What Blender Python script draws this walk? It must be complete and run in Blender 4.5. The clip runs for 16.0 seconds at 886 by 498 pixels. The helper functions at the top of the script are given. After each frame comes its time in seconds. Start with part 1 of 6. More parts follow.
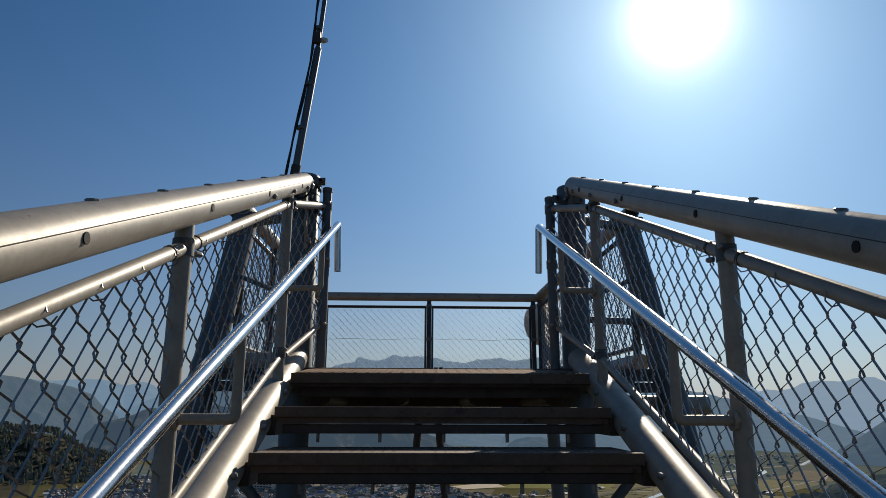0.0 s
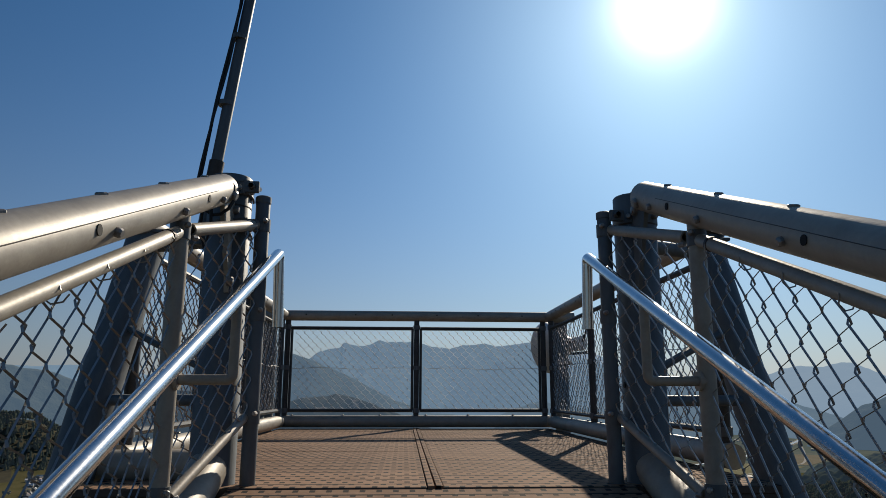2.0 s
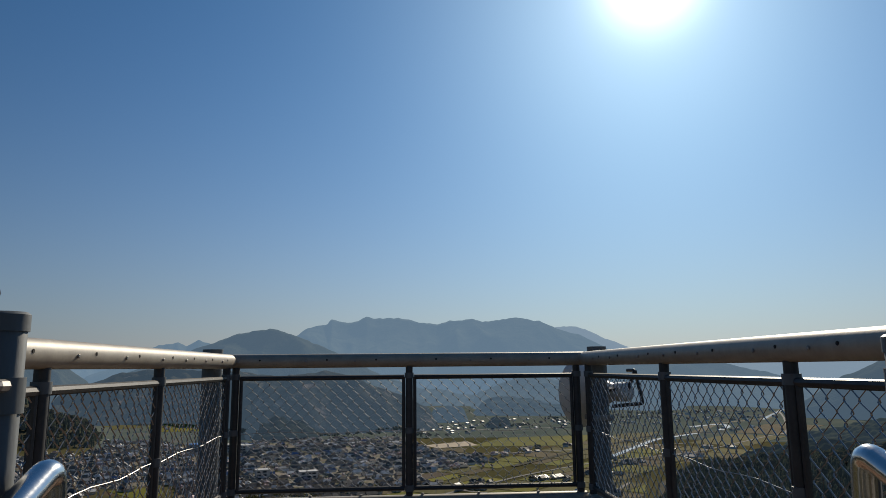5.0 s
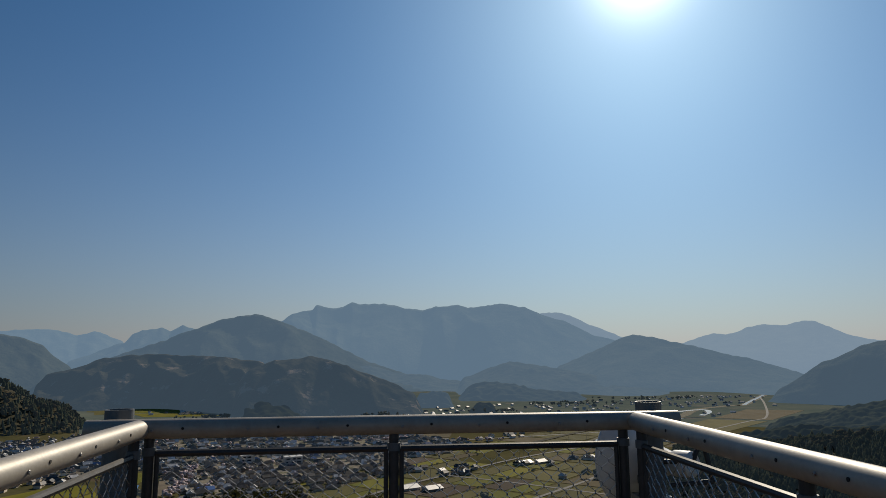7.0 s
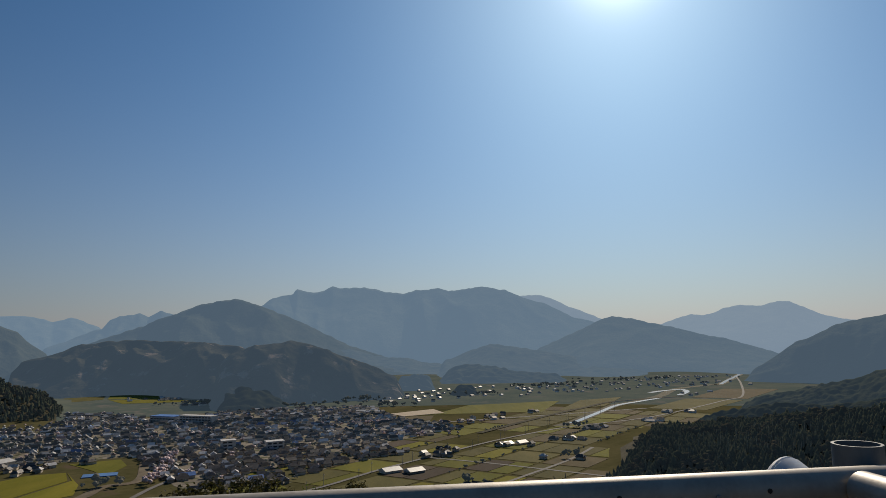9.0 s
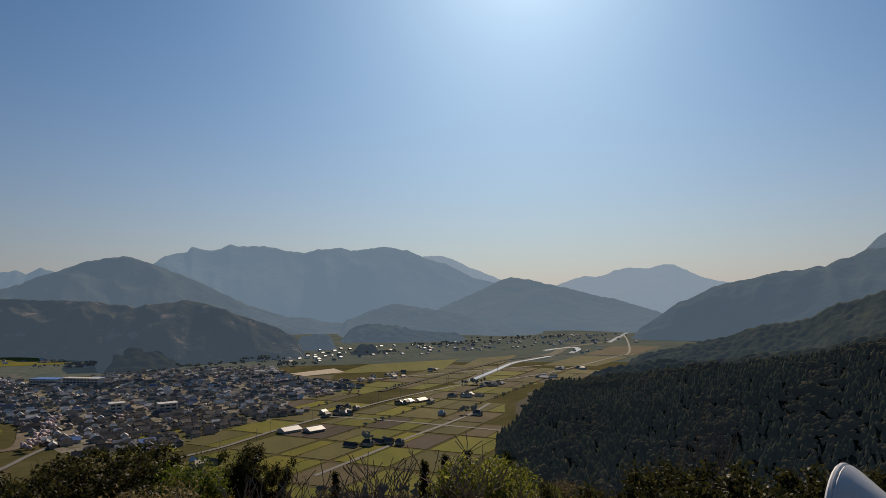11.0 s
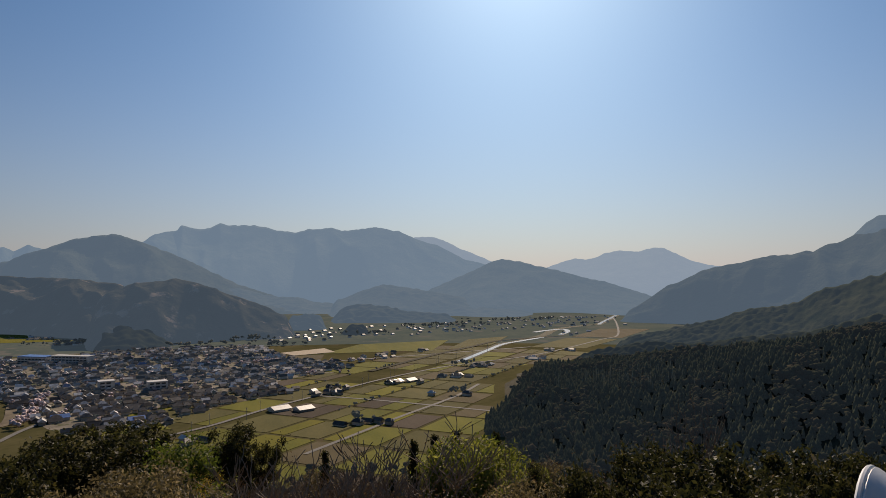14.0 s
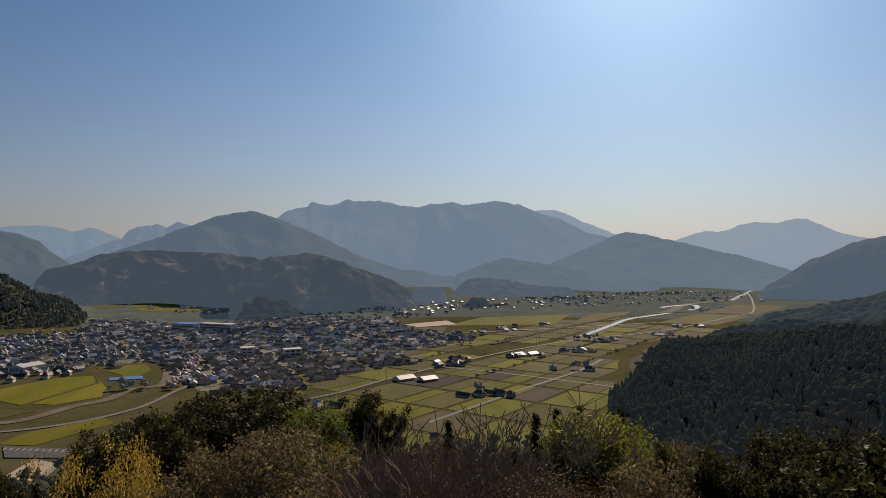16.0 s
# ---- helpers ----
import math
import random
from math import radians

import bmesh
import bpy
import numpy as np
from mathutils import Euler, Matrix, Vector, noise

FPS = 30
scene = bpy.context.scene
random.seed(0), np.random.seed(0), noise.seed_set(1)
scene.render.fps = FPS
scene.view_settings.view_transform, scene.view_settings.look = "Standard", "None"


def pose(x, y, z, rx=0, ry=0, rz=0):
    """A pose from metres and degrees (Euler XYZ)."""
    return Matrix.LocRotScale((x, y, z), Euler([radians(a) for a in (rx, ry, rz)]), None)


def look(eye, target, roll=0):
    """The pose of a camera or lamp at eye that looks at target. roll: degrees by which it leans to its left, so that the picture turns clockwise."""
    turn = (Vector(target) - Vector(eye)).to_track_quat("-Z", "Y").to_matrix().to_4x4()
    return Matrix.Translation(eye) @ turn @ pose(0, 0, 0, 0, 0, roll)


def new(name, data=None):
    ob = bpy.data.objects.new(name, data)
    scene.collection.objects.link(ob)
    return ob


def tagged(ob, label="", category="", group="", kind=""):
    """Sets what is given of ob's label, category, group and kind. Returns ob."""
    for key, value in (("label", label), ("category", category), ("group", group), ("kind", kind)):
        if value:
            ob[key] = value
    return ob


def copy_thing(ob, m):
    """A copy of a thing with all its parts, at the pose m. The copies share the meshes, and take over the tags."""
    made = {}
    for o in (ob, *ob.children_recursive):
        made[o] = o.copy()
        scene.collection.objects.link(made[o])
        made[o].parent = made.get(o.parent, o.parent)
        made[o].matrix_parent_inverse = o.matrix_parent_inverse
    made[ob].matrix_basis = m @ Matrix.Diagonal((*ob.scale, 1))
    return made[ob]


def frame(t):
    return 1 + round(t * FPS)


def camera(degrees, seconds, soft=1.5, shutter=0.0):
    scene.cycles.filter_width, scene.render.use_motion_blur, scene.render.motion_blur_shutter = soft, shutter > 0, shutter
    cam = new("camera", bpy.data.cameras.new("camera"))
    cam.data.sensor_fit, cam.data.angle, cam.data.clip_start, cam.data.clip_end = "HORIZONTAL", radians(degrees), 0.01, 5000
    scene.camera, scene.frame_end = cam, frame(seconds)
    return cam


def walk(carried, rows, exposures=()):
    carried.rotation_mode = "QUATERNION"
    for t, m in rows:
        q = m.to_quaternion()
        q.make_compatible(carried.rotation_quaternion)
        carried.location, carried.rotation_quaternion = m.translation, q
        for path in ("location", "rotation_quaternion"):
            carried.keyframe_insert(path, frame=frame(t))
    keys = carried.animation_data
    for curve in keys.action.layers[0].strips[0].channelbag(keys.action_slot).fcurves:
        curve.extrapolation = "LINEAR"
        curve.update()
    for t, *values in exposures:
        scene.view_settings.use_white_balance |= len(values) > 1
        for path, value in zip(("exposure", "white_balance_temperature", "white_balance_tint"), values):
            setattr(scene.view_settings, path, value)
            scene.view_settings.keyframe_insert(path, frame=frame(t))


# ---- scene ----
cam = camera(66.0, 16.0, soft=0.65)
PATH = [
    (0.0, pose(-0.112, -3.894, -0.215, 103.07, -0.16, -2.00)),
    (0.5, pose(-0.115, -3.550, -0.091, 102.75, -0.15, -2.35)),
    (1.0, pose(-0.117, -3.186, 0.043, 102.55, -0.23, -2.73)),
    (1.5, pose(-0.112, -2.846, 0.196, 102.26, -0.11, -2.93)),
    (2.0, pose(-0.117, -2.534, 0.330, 101.89, -0.10, -3.22)),
    (2.5, pose(-0.136, -2.253, 0.451, 101.61, -0.20, -3.30)),
    (3.0, pose(-0.117, -1.955, 0.559, 101.26, -0.17, -3.35)),
    (3.5, pose(-0.143, -1.645, 0.675, 100.87, -0.04, -3.41)),
    (4.0, pose(-0.151, -1.379, 0.792, 100.60, 0.12, -3.53)),
    (6.5, pose(-0.080, -0.055, 1.312, 98.84, 0.71, -5.44)),
    (7.0, pose(-0.090, 0.416, 1.423, 98.68, 0.46, -5.45)),
    (7.5, pose(-0.103, 0.959, 1.471, 98.40, 0.47, -5.45)),
    (8.0, pose(-0.116, 1.395, 1.490, 98.17, 0.63, -5.47)),
    (10.5, pose(-0.060, 3.040, 1.500, 94.71, 1.01, -12.99)),
    (11.0, pose(-0.060, 3.078, 1.503, 93.81, 0.78, -15.22)),
    (11.5, pose(-0.060, 3.10, 1.506, 93.54, 0.66, -15.89)),
    (12.0, pose(-0.060, 3.12, 1.509, 93.27, 0.58, -16.33)),
    (12.5, pose(-0.060, 3.14, 1.512, 92.96, 0.48, -16.67)),
    (13.0, pose(-0.060, 3.155, 1.515, 92.70, 0.39, -16.83)),
    (13.5, pose(-0.060, 3.17, 1.518, 92.46, 0.28, -16.62)),
    (14.0, pose(-0.060, 3.21, 1.521, 92.22, 0.23, -16.00)),
    (14.5, pose(-0.060, 3.26, 1.524, 91.84, 0.25, -14.64)),
    (15.0, pose(-0.060, 3.29, 1.527, 91.17, 0.27, -11.98)),
    (15.5, pose(-0.060, 3.31, 1.530, 90.57, 0.38, -8.92)),
    (16.0, pose(-0.060, 3.320, 1.533, 90.06, 0.35, -5.88)),
]
walk(cam, PATH, exposures=[(0.0, 0.02, 6400, 9), (4.0, 0.04, 6420, 8), (6.5, -0.18, 6480, 8), (8.2, -0.16, 6540, 9), (10.5, -0.09, 6950, 13), (12.5, 0.02, 7100, 16), (16.0, 0.09, 7080, 17)])

# ---- world and sun ----
SUN_AZ, SUN_EL = 22.9, 30.2          # degrees clockwise from straight ahead, and up
SKY_TINT, SKY_HAZE = (0.475, 0.94, 1.30), (10.6, 9.3, 9.4)
sun_way = Vector((math.sin(radians(SUN_AZ)) * math.cos(radians(SUN_EL)), math.cos(radians(SUN_AZ)) * math.cos(radians(SUN_EL)), math.sin(radians(SUN_EL))))
world = bpy.data.worlds.new("world")
scene.world = world
world.use_nodes = True
wn, wl = world.node_tree.nodes, world.node_tree.links
sky = wn.new("ShaderNodeTexSky")
sky.sky_type, sky.sun_disc = "NISHITA", False
sky.sun_elevation, sky.sun_rotation = radians(SUN_EL), radians(SUN_AZ)
sky.altitude, sky.air_density, sky.dust_density, sky.ozone_density = 200, 1.0, 0.6, 2.0
def world_math(op, *ins):
    n = wn.new("ShaderNodeMath")
    n.operation = op
    for i, v in enumerate(ins):
        if isinstance(v, (int, float)):
            n.inputs[i].default_value = v
        else:
            wl.new(v, n.inputs[i])
    return n.outputs[0]


def world_mix(kind, fac, a, b):
    n = wn.new("ShaderNodeMix")
    n.data_type, n.blend_type = "RGBA", kind
    for name, v in (("Factor", fac), ("A", a), ("B", b)):
        if isinstance(v, tuple):
            n.inputs[name].default_value = (*v, 1)
        elif isinstance(v, float):
            n.inputs[name].default_value = v
        else:
            wl.new(v, n.inputs[name])
    return n.outputs["Result"]


# clear spring sky: deep blue away from the sun, pale haze along the horizon, a bright aureole round the sun
dirs = wn.new("ShaderNodeTexCoord").outputs["Generated"]
up = wn.new("ShaderNodeSeparateXYZ")
wl.new(dirs, up.inputs[0])
haze_amount = world_math("MULTIPLY", world_math("EXPONENT", world_math("MULTIPLY", world_math("MAXIMUM", up.outputs[2], 0.0), -6.5)), 0.88)
toward = wn.new("ShaderNodeVectorMath")
toward.operation = "DOT_PRODUCT"
wl.new(dirs, toward.inputs[0])
toward.inputs[1].default_value = sun_way
cosine = world_math("MAXIMUM", toward.outputs["Value"], 0.0)
forward = world_math("ADD", world_math("MULTIPLY", world_math("MULTIPLY", cosine, cosine), 0.82), 0.30)
deepen = world_math("ADD", world_math("MULTIPLY", world_math("POWER", cosine, 3.0), 0.40), 0.70)
redder = wn.new("ShaderNodeCombineColor")
wl.new(world_math("POWER", deepen, 2.0), redder.inputs[0])
wl.new(deepen, redder.inputs[1])
wl.new(world_math("POWER", deepen, 0.85), redder.inputs[2])
blue = world_mix("MULTIPLY", 1.0, world_mix("MULTIPLY", 1.0, sky.outputs[0], SKY_TINT), redder.outputs[0])
hazy = world_mix("MIX", haze_amount, blue, world_mix("MULTIPLY", 1.0, SKY_HAZE, forward))
ring = world_math("ADD", world_math("ADD", world_math("MULTIPLY", world_math("POWER", cosine, 640.0), 24.0), world_math("MULTIPLY", world_math("POWER", cosine, 150.0), 2.6)), world_math("MULTIPLY", world_math("POWER", cosine, 28.0), 2.8))
aureole = world_mix("MULTIPLY", 1.0, (1.0, 0.98, 0.95), ring)
wl.new(world_mix("ADD", 1.0, hazy, aureole), wn["Background"].inputs[0])
wn["Background"].inputs[1].default_value = 0.055
sun = new("sun", bpy.data.lights.new("sun", "SUN"))
sun.data.energy, sun.data.angle, sun.data.color = 4.4, radians(0.53), (1.0, 0.87, 0.70)
sun.matrix_world = look(sun_way * 30, (0, 0, 0))


# ---- materials ----
def ramp_node(nt, stops):
    r = nt.nodes.new("ShaderNodeValToRGB")
    els = r.color_ramp.elements
    while len(els) < len(stops):
        els.new(0.5)
    for e, (p, c) in zip(els, stops):
        e.position, e.color = p, (*c, 1)
    return r


def material(name, dark, light, scale=8.0, rough=(0.4, 0.6), metal=0.0, bump=0.15, fine=None, spots=None, spot_at=0.62, stretch=(1, 1, 1), glow=None, vary=0.0, spec=0.5):
    """Two-scale noise colour with bump; spots: a third colour for stains or rust; glow: air haze before a far backdrop,
    painted in as emission.
    """
    m = bpy.data.materials.new(name)
    m.use_nodes = True
    nt = m.node_tree
    b = nt.nodes["Principled BSDF"]
    co = nt.nodes.new("ShaderNodeTexCoord")
    mp = nt.nodes.new("ShaderNodeMapping")
    mp.inputs["Scale"].default_value = stretch
    nt.links.new(co.outputs["Object"], mp.inputs[0])
    def tex(s, d=5.0):
        n = nt.nodes.new("ShaderNodeTexNoise")
        n.inputs["Scale"].default_value, n.inputs["Detail"].default_value = s, d
        n.inputs["Roughness"].default_value = 0.6
        nt.links.new(mp.outputs[0], n.inputs["Vector"])
        return n
    n1, n2 = tex(scale), tex(fine or scale * 7)
    mixf = nt.nodes.new("ShaderNodeMath")
    mixf.operation, mixf.inputs[1].default_value = "MULTIPLY_ADD", 0.35
    nt.links.new(n2.outputs[0], mixf.inputs[0])
    sub = nt.nodes.new("ShaderNodeMath")
    sub.operation, sub.inputs[1].default_value = "MULTIPLY", 0.65
    nt.links.new(n1.outputs[0], sub.inputs[0])
    nt.links.new(sub.outputs[0], mixf.inputs[2])
    r = ramp_node(nt, [(0.34, dark), (0.64, light)])
    nt.links.new(mixf.outputs[0], r.inputs[0])
    colour = r.outputs[0]
    if vary:
        info = nt.nodes.new("ShaderNodeObjectInfo")
        hsv = nt.nodes.new("ShaderNodeHueSaturation")
        rng = nt.nodes.new("ShaderNodeMapRange")
        rng.inputs["To Min"].default_value, rng.inputs["To Max"].default_value = 1 - vary, 1 + vary
        nt.links.new(info.outputs["Random"], rng.inputs[0])
        nt.links.new(rng.outputs[0], hsv.inputs["Value"])
        nt.links.new(colour, hsv.inputs["Color"])
        colour = hsv.outputs[0]
    if spots:
        n3 = tex(scale * 1.7, 7.0)
        sr = ramp_node(nt, [(spot_at, (0, 0, 0)), (spot_at + 0.06, (1, 1, 1))])
        nt.links.new(n3.outputs[0], sr.inputs[0])
        mx = nt.nodes.new("ShaderNodeMix")
        mx.data_type = "RGBA"
        nt.links.new(sr.outputs[0], mx.inputs["Factor"])
        nt.links.new(colour, mx.inputs["A"])
        mx.inputs["B"].default_value = (*spots, 1)
        colour = mx.outputs["Result"]
    nt.links.new(colour, b.inputs["Base Color"])
    rr = nt.nodes.new("ShaderNodeMapRange")
    rr.inputs["To Min"].default_value, rr.inputs["To Max"].default_value = rough
    nt.links.new(n2.outputs[0], rr.inputs[0])
    nt.links.new(rr.outputs[0], b.inputs["Roughness"])
    b.inputs["Metallic"].default_value = metal
    b.inputs["Specular IOR Level"].default_value = spec
    if bump:
        bp = nt.nodes.new("ShaderNodeBump")
        bp.inputs["Strength"].default_value, bp.inputs["Distance"].default_value = bump, 0.2 / scale
        nt.links.new(mixf.outputs[0], bp.inputs["Height"])
        nt.links.new(bp.outputs[0], b.inputs["Normal"])
    if glow:
        b.inputs["Emission Color"].default_value, b.inputs["Emission Strength"].default_value = (*glow, 1), 1.0
    return m


PIPE = material("painted_steel_pipe", (0.29, 0.255, 0.205), (0.40, 0.36, 0.295), 9, (0.42, 0.6), 0.12, 0.05, spots=(0.16, 0.10, 0.06), spot_at=0.70)
COLUMN = material("weathered_grey_paint", (0.088, 0.098, 0.102), (0.155, 0.168, 0.172), 6, (0.45, 0.7), 0.1, 0.08, spots=(0.12, 0.085, 0.06), spot_at=0.68, stretch=(1, 1, 0.35))
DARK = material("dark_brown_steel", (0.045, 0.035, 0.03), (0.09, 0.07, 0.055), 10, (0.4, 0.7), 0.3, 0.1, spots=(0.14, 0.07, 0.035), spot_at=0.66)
FRAME = material("dark_grey_steel", (0.035, 0.035, 0.036), (0.065, 0.064, 0.062), 12, (0.4, 0.6), 0.3, 0.05)
CHROME = material("polished_steel", (0.62, 0.61, 0.6), (0.72, 0.71, 0.7), 20, (0.12, 0.22), 1.0, 0.01)
WIRE = material("galvanised_wire", (0.28, 0.275, 0.265), (0.42, 0.415, 0.40), 30, (0.34, 0.5), 0.65, 0.0)
BOLT = material("zinc_bolt", (0.2, 0.19, 0.18), (0.38, 0.36, 0.33), 40, (0.35, 0.6), 0.6, 0.05, spots=(0.2, 0.1, 0.05), spot_at=0.62)
BLACK = material("black_rubber_cable", (0.015, 0.015, 0.016), (0.03, 0.03, 0.03), 30, (0.5, 0.7), 0.0, 0.05)
CREAM = material("horn_enamel", (0.62, 0.62, 0.60), (0.70, 0.70, 0.68), 7, (0.3, 0.45), 0.0, 0.02)
HOLE = material("pipe_hole", (0.012, 0.011, 0.01), (0.02, 0.018, 0.016), 40, (0.8, 0.9), 0.0, 0.0)


# ---- building helpers ----
def thing(name, label, category, group="", kind="", at=(0, 0, 0)):
    ob = new(name)
    ob.empty_display_size = 0.1
    ob.location = at
    return tagged(ob, label, category, group, kind)


def part(name, bm, mat, parent, label="", smooth=False):
    me = bpy.data.meshes.new(name)
    bm.normal_update()
    bm.to_mesh(me)
    bm.free()
    for m in mat if isinstance(mat, (list, tuple)) else [mat]:
        me.materials.append(m)
    if smooth:
        me.set_sharp_from_angle(angle=radians(40))
        for p in me.polygons:
            p.use_smooth = True
    ob = new(name, me)
    if parent is not None:
        ob.parent = parent
        ob.matrix_parent_inverse = Matrix.Translation(-Vector(parent_place(parent)))
    if label:
        tagged(ob, label)
    return ob


def parent_place(p):
    v = Vector(p.location)
    while p.parent is not None:
        v += p.matrix_parent_inverse.translation
        p = p.parent
        v += Vector(p.location)
    return v


def sweep(bm, pts, radii, seg=12, cap=True, hollow=0.0):
    """A round tube along the points; radii: one or one a point."""
    pts = [Vector(p) for p in pts]
    if not isinstance(radii, (list, tuple)):
        radii = [radii] * len(pts)
    rings = []
    side = None
    for i, p in enumerate(pts):
        a = (pts[i] - pts[i - 1]).normalized() if i else (pts[1] - pts[0]).normalized()
        b = (pts[i + 1] - pts[i]).normalized() if i + 1 < len(pts) else a
        d = (a + b).normalized() if (a + b).length > 1e-6 else a
        if side is None:
            side = d.orthogonal().normalized()
        side = (side - d * side.dot(d)).normalized()
        up = d.cross(side)
        k = 1 / max(0.5, a.dot(d))
        rings.append([bm.verts.new(p + (side * math.cos(2 * math.pi * j / seg) + up * math.sin(2 * math.pi * j / seg)) * radii[i] * k) for j in range(seg)])
    for r0, r1 in zip(rings, rings[1:]):
        for j in range(seg):
            bm.faces.new((r0[j], r0[(j + 1) % seg], r1[(j + 1) % seg], r1[j]))
    if cap:
        for ring, way in ((rings[0], -1), (rings[-1], 1)):
            if hollow:
                c = sum((v.co for v in ring), Vector()) / seg
                d = (pts[-1] - pts[-2]).normalized() if way > 0 else (pts[0] - pts[1]).normalized()
                inner = [bm.verts.new(c + (v.co - c) * hollow) for v in ring]
                deep = [bm.verts.new(c + (v.co - c) * hollow - d * 0.12) for v in ring]
                for j in range(seg):
                    q = (j + 1) % seg
                    bm.faces.new((ring[j], ring[q], inner[q], inner[j]) if way > 0 else (ring[q], ring[j], inner[j], inner[q]))
                    bm.faces.new((inner[j], inner[q], deep[q], deep[j]) if way > 0 else (inner[q], inner[j], deep[j], deep[q]))
                bm.faces.new(deep if way > 0 else deep[::-1])
            else:
                bm.faces.new(ring if way > 0 else ring[::-1])
    return bm


def tube(pts, r, seg=12, cap=True, hollow=0.0):
    return sweep(bmesh.new(), pts, r, seg, cap, hollow)


def block(bm, lo, hi, bevel=0.0, m=None):
    """A box from corner to corner, with bevelled edges."""
    x0, y0, z0 = lo
    x1, y1, z1 = hi
    v = [bm.verts.new(p) for p in ((x0, y0, z0), (x1, y0, z0), (x1, y1, z0), (x0, y1, z0), (x0, y0, z1), (x1, y0, z1), (x1, y1, z1), (x0, y1, z1))]
    fs = [bm.faces.new([v[i] for i in q]) for q in ((0, 3, 2, 1), (4, 5, 6, 7), (0, 1, 5, 4), (1, 2, 6, 5), (2, 3, 7, 6), (3, 0, 4, 7))]
    if m is not None:
        for q in v:
            q.co = m @ q.co
    if bevel:
        bmesh.ops.bevel(bm, geom=list({e for f in fs for e in f.edges}), offset=bevel, segments=2, affect="EDGES", profile=0.5)
    return bm


def box(lo, hi, bevel=0.0, m=None):
    return block(bmesh.new(), lo, hi, bevel, m)


def arc(points, bend=0.05, n=5):
    """A polyline with its inner corners rounded."""
    pts = [Vector(p) for p in points]
    out = [pts[0]]
    for a, b, c in zip(pts, pts[1:], pts[2:]):
        p, q = b + (a - b).normalized() * bend, b + (c - b).normalized() * bend
        for i in range(n + 1):
            t = i / n
            out.append(p * (1 - t) ** 2 + b * 2 * t * (1 - t) + q * t * t)
    return out + [pts[-1]]


def chain_link(place, width, height, cell=0.079, r=0.0026, shear=0.0, sag=0.004):
    """Woven wire: zigzag wires side by side; place maps (u, v, depth) into the world; shear: rise of the mesh along u."""
    verts, faces = [], []
    half = cell / 2
    columns = int(width / half)
    rows = int(height / half)
    for c in range(columns):
        line = []
        for k in range(rows + 1):
            odd = (k + c) % 2
            u = c * half + (half * 1.04 if odd else -half * 0.04)
            u = min(max(u, 0.0), width)
            v = k * height / rows
            wob = sag * math.sin(c * 1.7 + k * 0.9)
            for e, d in ((-0.12, 0.0016), (0.12, -0.0016)):
                vv = min(max(v + e * half, 0), height)
                line.append(place(u, vv + shear * u, (d if odd else -d) + wob))
        base = len(verts)
        for i, p in enumerate(line):
            for j in range(3):
                verts.append(p + WIRE_RING[j] * r)
        for i in range(len(line) - 1):
            for j in range(3):
                q = (j + 1) % 3
                faces.append((base + i * 3 + j, base + i * 3 + q, base + i * 3 + 3 + q, base + i * 3 + 3 + j))
    me = bpy.data.meshes.new("wire_mesh")
    me.from_pydata(verts, [], faces)
    me.materials.append(WIRE)
    return new("wire_mesh", me)


WIRE_RING = [Vector((math.cos(a), math.sin(a), 0.35 * math.cos(a))) for a in (0.4, 2.5, 4.6)]


def adopt(ob, parent, label=""):
    ob.parent = parent
    ob.matrix_parent_inverse = Matrix.Translation(-Vector(parent_place(parent)))
    if label:
        tagged(ob, label)
    return ob


def bolt(parent, at, way, r=0.012, h=0.012):
    at, way = Vector(at), Vector(way).normalized()
    bm = tube([at - way * 0.004, at + way * h * 0.7, at + way * h], [r, r, r * 0.7], 8)
    return part("bolt", bm, BOLT, parent)


def collar(parent, at, way, r, h=0.03, name="clamp"):
    at, way = Vector(at), Vector(way).normalized()
    return part(name, tube([at - way * h / 2, at + way * h / 2], r, 14), COLUMN, parent, smooth=True)


# ---- the tower: deck, stair, railings ----
RISE, RUN, STEPS, LIP = 0.165, 0.42, 12, -0.42   # LIP: front edge of the platform
BACK, SIDE = 4.09, 1.27               # back rail ahead, side rails left and right
ST = 0.37                             # slope of the stair


